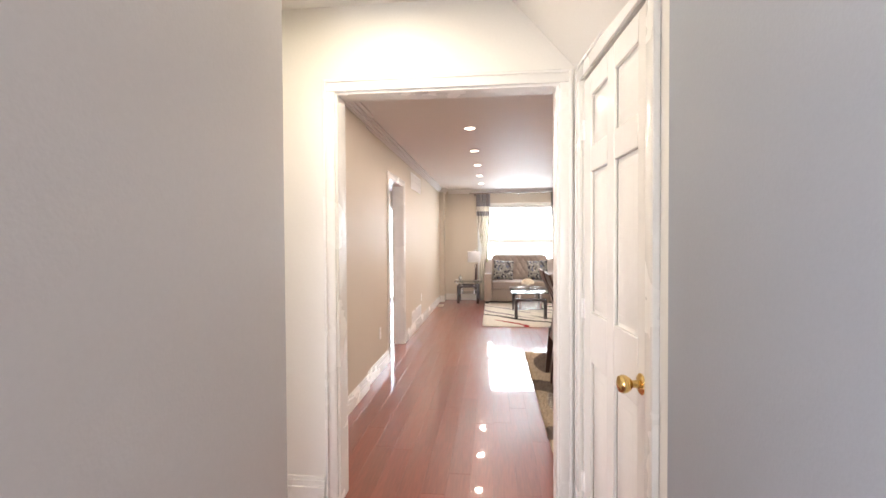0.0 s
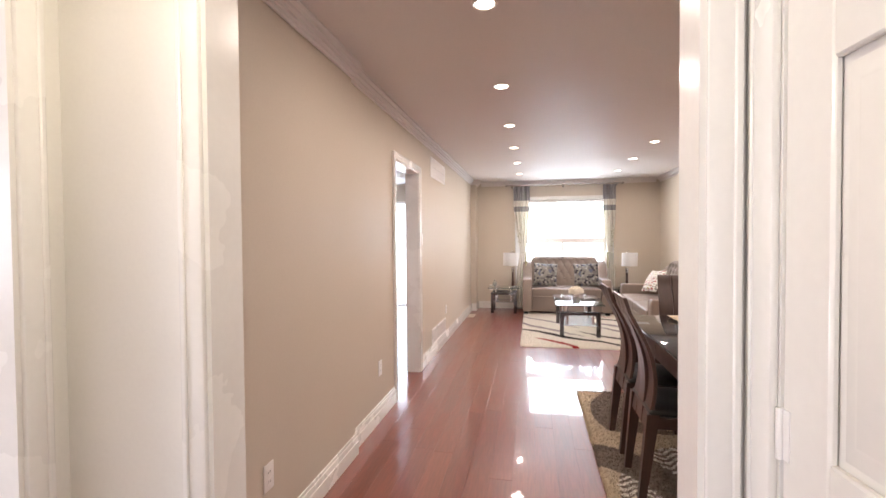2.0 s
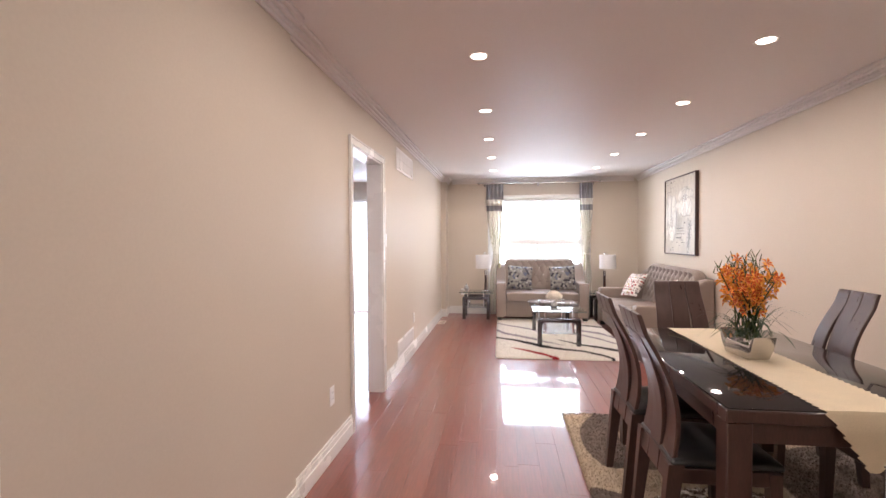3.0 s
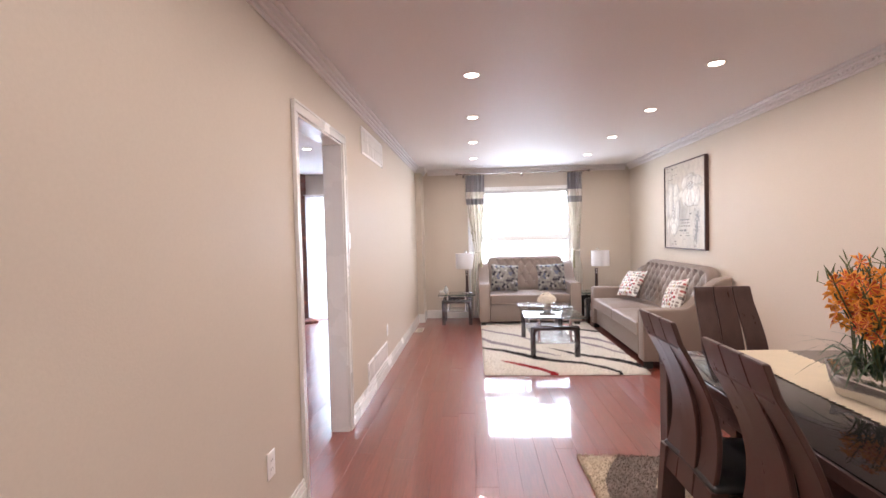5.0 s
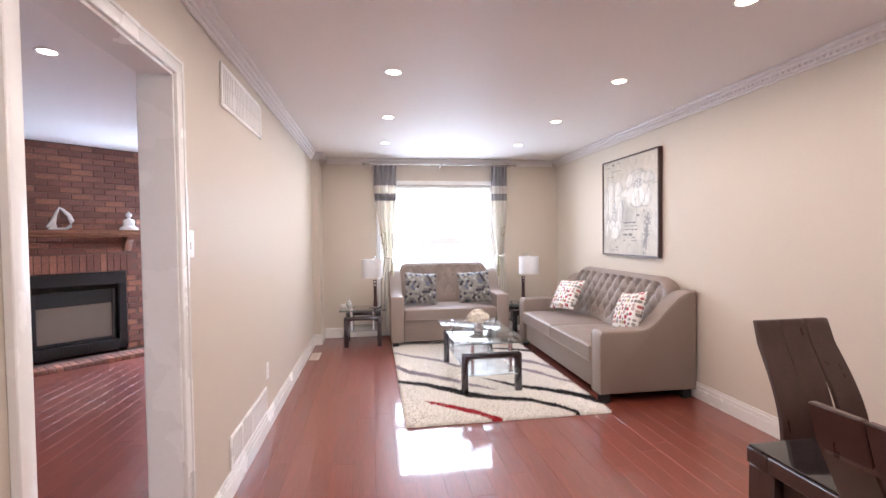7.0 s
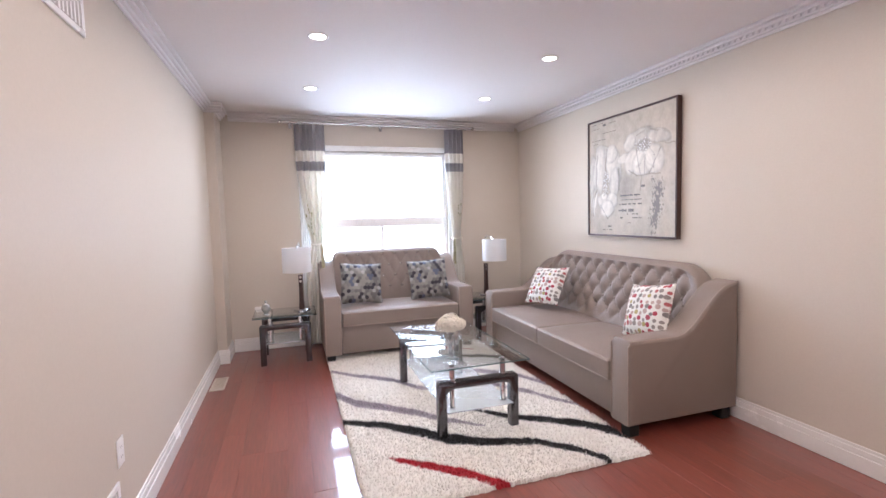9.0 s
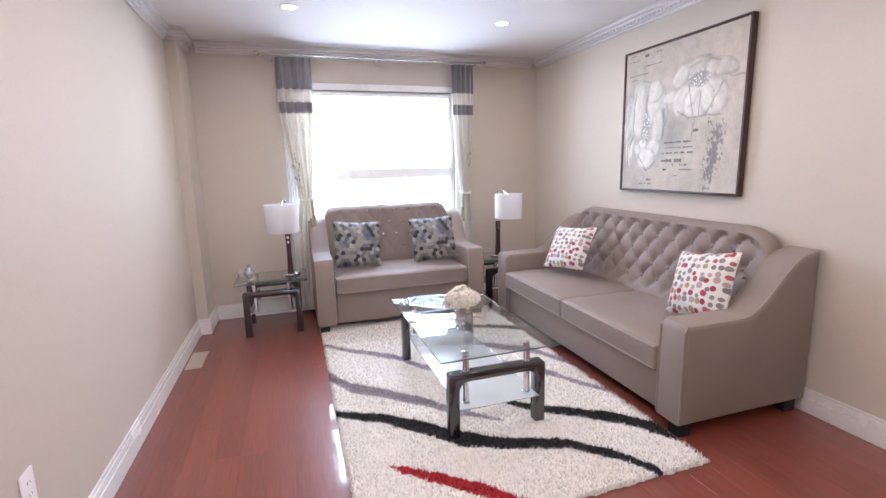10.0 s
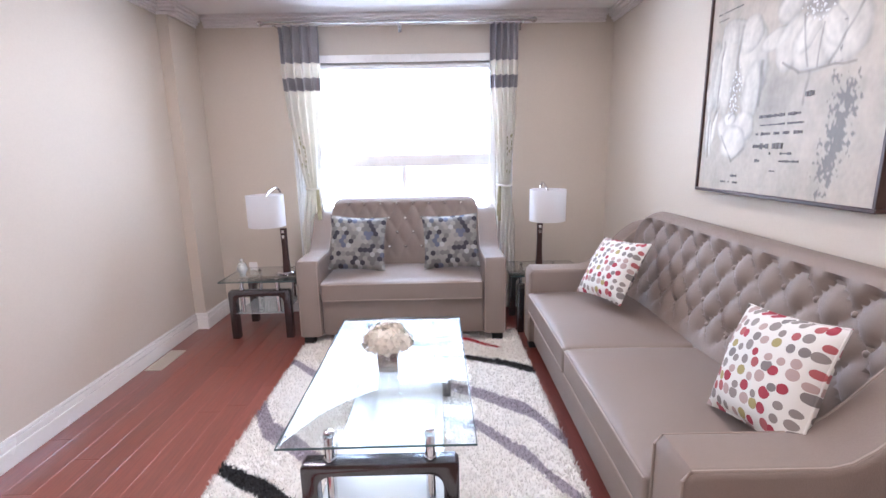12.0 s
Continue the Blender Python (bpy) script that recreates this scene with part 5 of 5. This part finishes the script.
def table_runner():
    ob = thing("table_runner", "cream table runner with scalloped edges hanging over the end", "table runner")
    z = CHZ + .7495
    n, m = 300, 8
    rows = []
    total = 1.45 + .20
    for j in range(n + 1):
        s = total * j / n
        row = []
        for i in range(m + 1):
            u = -1 + 2 * i / m
            half = .140 * (1 if s <= 1.452 else max(.02, 1 - (s - 1.452) / .21)) + (.014 * (1 - (s / .034) % 1.0) if i in (0, m) else 0)
            y, zz = (5.13 - s, z) if s <= 1.452 else (3.676 - .012 * math.sin(min(1.57, (s - 1.452) * 20)), z - (s - 1.452))
            row.append((1.025 + u * half, y, zz + .0008 * math.sin(14 * s + 3 * u)))
        rows.append(row)
    fold = next(k for k, row in enumerate(rows) if row[4][2] < z - .002)
    part("cloth", sheet(bmesh.new(), rows[:fold], (0, -.0008, .0016)), RUNNER, ob)
    part("overhang", sheet(bmesh.new(), rows[fold - 1:], (0, -.0016, .0008)), RUNNER, ob, "pointed end hanging over the table edge")
    return ob


table_runner()
ORANGE = material("orange_petals", (.90, .36, .04), .55, spread=.3, scale=30, grain=90, spots=((.5, (.90, .38, .05)), (.75, (.93, .58, .13))))
REDHEART = material("red_petal_throat", (.62, .10, .02), .55, spread=.25, scale=30, grain=90)
let_light_through(ORANGE, 0.3)
LEAFGREEN = material("dark_green_leaves", (.035, .075, .028), .5, spread=.35, scale=20, grain=80)
STEMGREEN = material("green_stems", (.09, .11, .035), .6, spread=.25, scale=20, grain=80)


def blade(bm, base, tip, w, bow):
    """A thin arching leaf from base to tip."""
    base, tip = Vector(base), Vector(tip)
    d = tip - base
    side = d.cross(Vector((0, 0, 1)))
    side = side.normalized() if side.length > 1e-4 else Vector((1, 0, 0))
    prev = None
    for k in range(7):
        t = k / 6
        p = base + d * t + Vector((0, 0, bow * math.sin(math.pi * t)))
        h = w * (1 - t) ** .6 * (.5 + t) if k < 6 else .0004
        a, b = bm.verts.new(p - side * h), bm.verts.new(p + side * h)
        if prev:
            bm.faces.new((prev[0], prev[1], b, a))
        prev = (a, b)


def lily(bm, heart, c, d, size):
    """A six-petalled open flower facing d."""
    d = Vector(d).normalized()
    u = d.orthogonal().normalized()
    w = d.cross(u)
    c = Vector(c)
    for k in range(6):
        a = k * math.pi / 3 + random.uniform(-.2, .2)
        r = u * math.cos(a) + w * math.sin(a)
        t = d.cross(r)
        L = size * random.uniform(.8, 1.15)
        p0, p1, p2 = c, c + r * L * .55 + d * L * .30, c + r * L * 1.0 + d * L * random.uniform(.05, .30)
        vs = [bm.verts.new(p) for p in (p0, p1 - t * L * .22, p2, p1 + t * L * .22, p1 + d * -.002)]
        bm.faces.new((vs[0], vs[1], vs[4]))
        bm.faces.new((vs[0], vs[4], vs[3]))
        bm.faces.new((vs[1], vs[2], vs[4]))
        bm.faces.new((vs[4], vs[2], vs[3]))
        q = [heart.verts.new(p) for p in (c + d * .003, c + r * L * .58 - t * L * .15 + d * L * .35, c + r * L * .62 + t * L * .13 + d * L * .36)]
        heart.faces.new(q)


def orange_flowers():
    z = CHZ + .7535
    ob = thing("flower_arrangement", "orange artificial lilies with green leaves in silver pot", "flowers", pose(1.0, 4.42, z, 0, 0, 97))
    bm = bmesh.new()
    prof = [(-.135, .115), (-.115, .05), (-.085, .0), (.085, .0), (.115, .05), (.135, .115), (.125, .115), (.09, .07), (-.09, .07), (-.125, .115)]
    prism(bm, prof, -.055, .055, "y", bevel=.006)
    part("pot", bm, SILVER, ob, "boat-shaped silver pot")
    random.seed(31)
    flowers, hearts, stems, leaves, buds = bmesh.new(), bmesh.new(), bmesh.new(), bmesh.new(), bmesh.new()
    for k in range(17):
        a = 2.4 * k
        lean = .015 + .105 * math.sqrt(k / 16) * random.uniform(.85, 1.1)
        top = Vector((lean * math.cos(a) * 1.1, lean * math.sin(a), .47 - 1.5 * lean ** 1.3 + random.uniform(-.03, .03)))
        base = Vector((random.uniform(-.06, .06), random.uniform(-.03, .03), .08))
        mid = (base + top) / 2 + Vector((0, 0, .03)) - Vector((top.x, top.y, 0)) * .2
        tube(stems, [base, mid, top], .0028, 5)
        for j in range(7):
            t = .42 + .58 * j / 6
            p = base.lerp(mid, t * 2) if t < .5 else mid.lerp(top, t * 2 - 1)
            b = random.uniform(0, 6.28)
            out = Vector((math.cos(b), math.sin(b), random.uniform(-.1, .7)))
            q = p + out * random.uniform(.018, .04)
            tube(stems, [p, q], .0015, 4)
            lily(flowers, hearts, q, out, random.uniform(.030, .042))
        for j in range(3):
            q = top + Vector((random.uniform(-.03, .03), random.uniform(-.03, .03), random.uniform(.0, .04)))
            tube(buds, [q, q + Vector((random.uniform(-.02, .02), random.uniform(-.02, .02), .035))], [.003, .0012], 5)
            tube(stems, [top, q], .0012, 4)
    for k in range(70):
        a = random.uniform(0, 6.28)
        r = random.uniform(.08, .27)
        blade(leaves, (random.uniform(-.08, .08), random.uniform(-.03, .03), .09), (r * math.cos(a), r * math.sin(a) * .9, random.uniform(.06, .27)), random.uniform(.003, .007), random.uniform(.03, .09))
    tagged(part("stem", stems, STEMGREEN, ob), kind="stuff")
    tagged(part("leaf", leaves, LEAFGREEN, ob, "narrow dark green leaves", smooth=False), kind="stuff")
    tagged(part("blossom", flowers, ORANGE, ob, "orange lily blossoms", smooth=False), kind="stuff")
    tagged(part("petal_throat", hearts, REDHEART, ob, smooth=False), kind="stuff")
    tagged(part("bud", buds, STEMGREEN, ob), kind="stuff")


orange_flowers()


# ---- kitchen ----
def wall_niche():
    ob = thing("wall_box_frame", "deep dark wooden box frame on the kitchen wall", "frame")
    x0, x1, z0, z1, y0, y1 = -4.44, -3.55, .985, 2.23, 4.90, 5.019
    part("side", boxes((x0, x0 + .02, y0, y1, z0, z1), bevel=.002), ESPRESSO, ob)
    part("side", boxes((x1 - .02, x1, y0, y1, z0, z1), bevel=.002), ESPRESSO, ob)
    part("top", boxes((x0 + .02, x1 - .02, y0, y1, z1 - .02, z1), bevel=.002), ESPRESSO, ob)
    part("bottom", boxes((x0 + .02, x1 - .02, y0, y1, z0, z0 + .02), bevel=.002), ESPRESSO, ob)
    part("back", boxes((x0 + .02, x1 - .02, y1 - .012, y1 - .001, z0 + .02, z1 - .02)), WALL, ob)


wall_niche()


def kitchen_chair():
    ob = thing("kitchen_chair", "white leather kitchen chair on white metal legs", "chair", None, "kitchen chairs")
    bm = bmesh.new()
    cushion_seat(bm, -.20, .22, -.205, .205, .425, .48)
    part("seat", bm, WHITELEATHER, ob)
    bm = bmesh.new()
    prof = []
    n = 40
    for k in range(n + 1):
        z = .44 + .55 * k / n
        prof.append((-.20 - .10 * (k / n) ** 1.3 + .006 * abs(math.sin(k / n * math.pi * 7)), z))
    prof += [(x - .035, z) for x, z in ((-.30, .985), (-.20, .44))]
    prism(bm, prof, -.20, .20, "y", bevel=.006)
    part("backrest", bm, WHITELEATHER, ob)
    for x, y in ((-.18, -.175), (-.18, .175), (.19, -.175), (.19, .175)):
        bm = bmesh.new()
        tube(bm, [(x, y, .43), (x * 1.12, y * 1.1, 0)], [.013, .010], 10)
        part("leg", bm, PORCELAIN, ob)
    return ob


kc = kitchen_chair()
kc.matrix_basis = pose(-2.90, 3.13, 0, 0, 0, 42)
copy_thing(kc, pose(-3.53, 4.30, 0, 0, 0, -74))
copy_thing(kc, pose(-2.60, 3.76, 0, 0, 0, 200))


def kitchen_table():
    ob = thing("kitchen_table", "round glass kitchen table on crossed chrome legs", "table", pose(-3.08, 3.76, 0))
    bm = bmesh.new()
    lathe(bm, [(.001, .739), (.595, .739), (.60, .742), (.60, .748), (.595, .751), (.001, .751)], n=64)
    t = part("glass_top", bm, GREENGLASS, ob)
    t.visible_shadow = False
    bm = bmesh.new()
    tube(bm, [(.601 * math.cos(2 * math.pi * i / 64), .601 * math.sin(2 * math.pi * i / 64), .745) for i in range(64)], .0055, 6, True)
    part("rim", bm, RIM, ob, "dark green glass edge")
    for k in range(4):
        a = radians(25 + 90 * k)
        bm = bmesh.new()
        m = Matrix.Rotation(a, 4, "Z")
        prof = [(-.10, .735), (-.04, .735), (.42, .02), (.42, 0), (.36, 0)]
        prism(bm, prof, -.024, .024, "y", bevel=.003)
        bmesh.ops.transform(bm, matrix=m, verts=bm.verts[:])
        part("leg", bm, CHROME, ob)
    for k in range(4):
        a = radians(25 + 90 * k)
        bm = bmesh.new()
        lathe(bm, [(.03, .7355), (.03, .7388)], (-.07 * math.cos(a), -.07 * math.sin(a), 0), 14)
        part("pad", bm, CHROME, ob)
    return ob


kitchen_table()
YELLOW = material("yellow_petals", (.80, .47, .02), .55, spread=.2, scale=30, grain=90)


def yellow_flowers():
    ob = thing("flower_vase", "yellow roses in a clear glass vase", "vase", pose(-3.19, 3.62, .752))
    bm = bmesh.new()
    lathe(bm, [(.055, 0), (.06, .004), (.06, .13), (.056, .13), (.055, .008), (.001, .008)], n=20)
    part("vase", bm, CLEAR, ob, "clear glass cylinder vase").visible_shadow = False
    random.seed(9)
    heads, stems = bmesh.new(), bmesh.new()
    for k in range(12):
        a = 2.4 * k
        r = .03 + .008 * k
        c = (r * math.cos(a), r * math.sin(a), .165 + .025 * math.cos(k))
        lathe(heads, [(.012, -.02), (.034, -.005), (.036, .012), (.02, .026), (.002, .03)], c, 10)
        petal_ball(heads, c, .042, 60, .026)
        tube(stems, [(-.02 * math.cos(a), -.02 * math.sin(a), .012), c], .003, 5)
    tagged(part("stem", stems, STEMGREEN, ob), kind="stuff")
    tagged(part("blossom", heads, YELLOW, ob, "yellow rose heads", smooth=False), kind="stuff")


yellow_flowers()


# ---- fireplace ----
FIRE = pose(-3.63, 9.80, 0, 0, 0, 43.5)


def fireplace():
    ob = thing("fireplace", "corner brick fireplace with black metal firebox", "fireplace", FIRE)
    part("masonry", boxes((-1.05, -.70, .012, .12, 0, CZ), (.27, .70, .012, .12, 0, CZ), (-.70, .27, .012, .12, 1.0, CZ), (-.70, .27, .30, .34, 0, 1.0), (-.75, -.70, .12, .30, 0, 1.0), (.27, .32, .12, .30, 0, 1.0)), MORTAR, ob, "grey mortar bed")
    part("surround", boxes((-.70, .27, -.02, .02, .86, 1.0), (-.70, -.62, -.02, .02, .09, .86), (.19, .27, -.02, .02, .09, .86), (-.62, .19, -.02, .02, .09, .20), bevel=.004), BLACKMETAL, ob, "black metal firebox surround")
    part("firebox_back", boxes((-.69, .26, .20, .22, .06, .99)), SOOT, ob)
    part("door_frame", boxes((-.60, -.56, 0, .02, .21, .80), (.12, .16, 0, .02, .21, .80), (-.56, .12, 0, .02, .64, .80), (-.56, .12, 0, .02, .21, .25), bevel=.003), BLACKMETAL, ob)
    part("glass_door", boxes((-.56, .12, .008, .014, .25, .64)), SMOKEGLASS, ob, "smoked firebox glass")
    bm = bmesh.new()
    for i in range(24):
        box(bm, -.60 + i * .032, -.585 + i * .032, -.024, -.018, .11, .18)
    part("grate", bm, BLACKMETAL, ob)
    part("hearth", boxes((-1.05, .70, -.315, -.0, 0, .045)), MORTAR, ob, "low hearth bed")
    full = mesh("brick", boxes((-.0975, .0975, -.005, .008, -.0285, .0285), bevel=.003), BRICK)
    half = mesh("brick", boxes((-.046, .046, -.005, .008, -.0285, .0285), bevel=.003), BRICK)
    tall = mesh("brick", boxes((-.0285, .0285, -.006, .008, -.0975, .0975), bevel=.003), BRICK)
    flat = mesh("brick", boxes((-.0285, .0285, -.0975, .0975, -.004, .005), bevel=.003), BRICK)
    face = mesh("brick", boxes((-.0285, .0285, -.004, .004, -.019, .019), bevel=.003), BRICK)
    pitch_x, pitch_z = .206, .0675
    for r in range(int(CZ / pitch_z)):
        z = .036 + r * pitch_z
        for c in range(-7, 6):
            x = (c + (r % 2) * .5) * pitch_x - .02
            if x < -.92 or x > .70 or z < .05:
                continue
            if z < 1.21 and -.80 < x < .37:
                if z < 1.0 and .27 + .046 < x + .0975 and x > .27:
                    share("brick", half, ob, pose(.325, 0, z))
                continue
            share("brick", full, ob, pose(x, random.uniform(-.002, .002), z))
    for k in range(16):
        share("brick", tall, ob, pose(-.70 + .033 + k * .0655, 0, 1.107))
    for k in range(26):
        x = -1.0 + .0335 + k * .0655
        share("brick", flat, ob, pose(x, -.21, .046))
        share("brick", face, ob, pose(x, -.316, .022))
    bm = bmesh.new()
    box(bm, -1.02, .46, -.235, .01, 1.435, 1.485, bevel=.006, seg=2)
    box(bm, -1.0, .44, -.215, .01, 1.405, 1.434, bevel=.008, seg=2)
    part("mantel_shelf", bm, MANTEL, ob, "stained wooden mantel shelf")
    for x in (-.86, .28):
        bm = bmesh.new()
        prism(bm, [(-.005, 1.404), (-.18, 1.404), (-.18, 1.375), (-.13, 1.345), (-.10, 1.30), (-.07, 1.245), (-.03, 1.235), (-.005, 1.235)], x - .038, x + .038, "x", bevel=.005)
        part("corbel", bm, MANTEL, ob)
    return ob


fireplace()


def mantel_ornaments():
    ob = new("sail_sculpture", None)
    tagged(ob, "white glazed sail-shaped ceramic sculpture on the mantel", "sculpture")
    ob.matrix_world = FIRE @ pose(-.36, -.12, 1.4865)
    bm = bmesh.new()
    ring = [(-.115, .02), (-.06, .10), (-.02, .20), (.0, .245), (.03, .225), (.09, .16), (.115, .09), (.10, .03), (.06, .0), (-.09, .0)]
    tube(bm, [(x * .92, 0, .012 + z * .92) for x, z in ring], [.012, .016, .014, .010, .016, .022, .024, .020, .012, .012], 10, True)
    prism(bm, [(-.10, .004), (-.055, .10), (-.015, .20), (-.03, .06), (-.02, .02), (.06, .01), (.05, .002)], -.010, .010, "y", bevel=.003)
    part("sail", bm, PORCELAIN, ob)
    bm = bmesh.new()
    lathe(bm, [(.098, 0), (.100, .012), (.092, .030), (.062, .048), (.058, .075), (.062, .105), (.050, .125), (.022, .135), (.018, .146), (.030, .160), (.034, .178), (.028, .196), (.014, .206), (.012, .216), (.003, .222)], n=28)
    for v in bm.verts:
        v.co.y *= .62
    st = tagged(new("statue", mesh("statue", bm, PORCELAIN)), "small white seated ceramic statue on the mantel", "statue")
    st.matrix_world = FIRE @ pose(.285, -.12, 1.4855)


mantel_ornaments()

# ---- floor planks and tiles ----
floor_ob, family_ob, kitchen_ob = (bpy.data.objects[n] for n in ("floor", "floor_family", "floor_kitchen"))
PW, PL = .127, 1.25
cache = {}


def plank_mesh(length, width):
    key = (round(length, 2), round(width, 3))
    if key not in cache:
        cache[key] = mesh("plank", boxes((-width / 2 + .0003, width / 2 - .0003, -length / 2 + .0003, length / 2 - .0003, -.0035, 0), bevel=.0007), PLANK, smooth=False)
    return cache[key]


def planks(parent, x0, x1, y0, y1, seed):
    random.seed(seed)
    x = x0
    while x < x1 - .01:
        w = min(PW, x1 - x)
        y = y0 - random.uniform(0, PL)
        while y < y1:
            a, b = max(y, y0), min(y + PL, y1)
            if b - a > .04:
                a2, b2 = round(a, 2), round(b, 2)
                share("plank", plank_mesh(b2 - a2, w), parent, Matrix.Translation((x + w / 2, (a2 + b2) / 2, 0)))
            y += PL
        x += w


planks(floor_ob, LX, RX, 1.3, NY, 3)
planks(family_ob, -4.4, LX, 5.12, NY, 5)
tile = mesh("tile", boxes((-.2235, .2235, -.2235, .2235, -.0035, 0), bevel=.001), TILE, smooth=False)
for i in range(8):
    for j in range(11):
        if -4.6 + .225 + i * .45 < -1.3:
            share("tile", tile, kitchen_ob, Matrix.Translation((-4.6 + .225 + i * .45, .3 + j * .45, 0)))
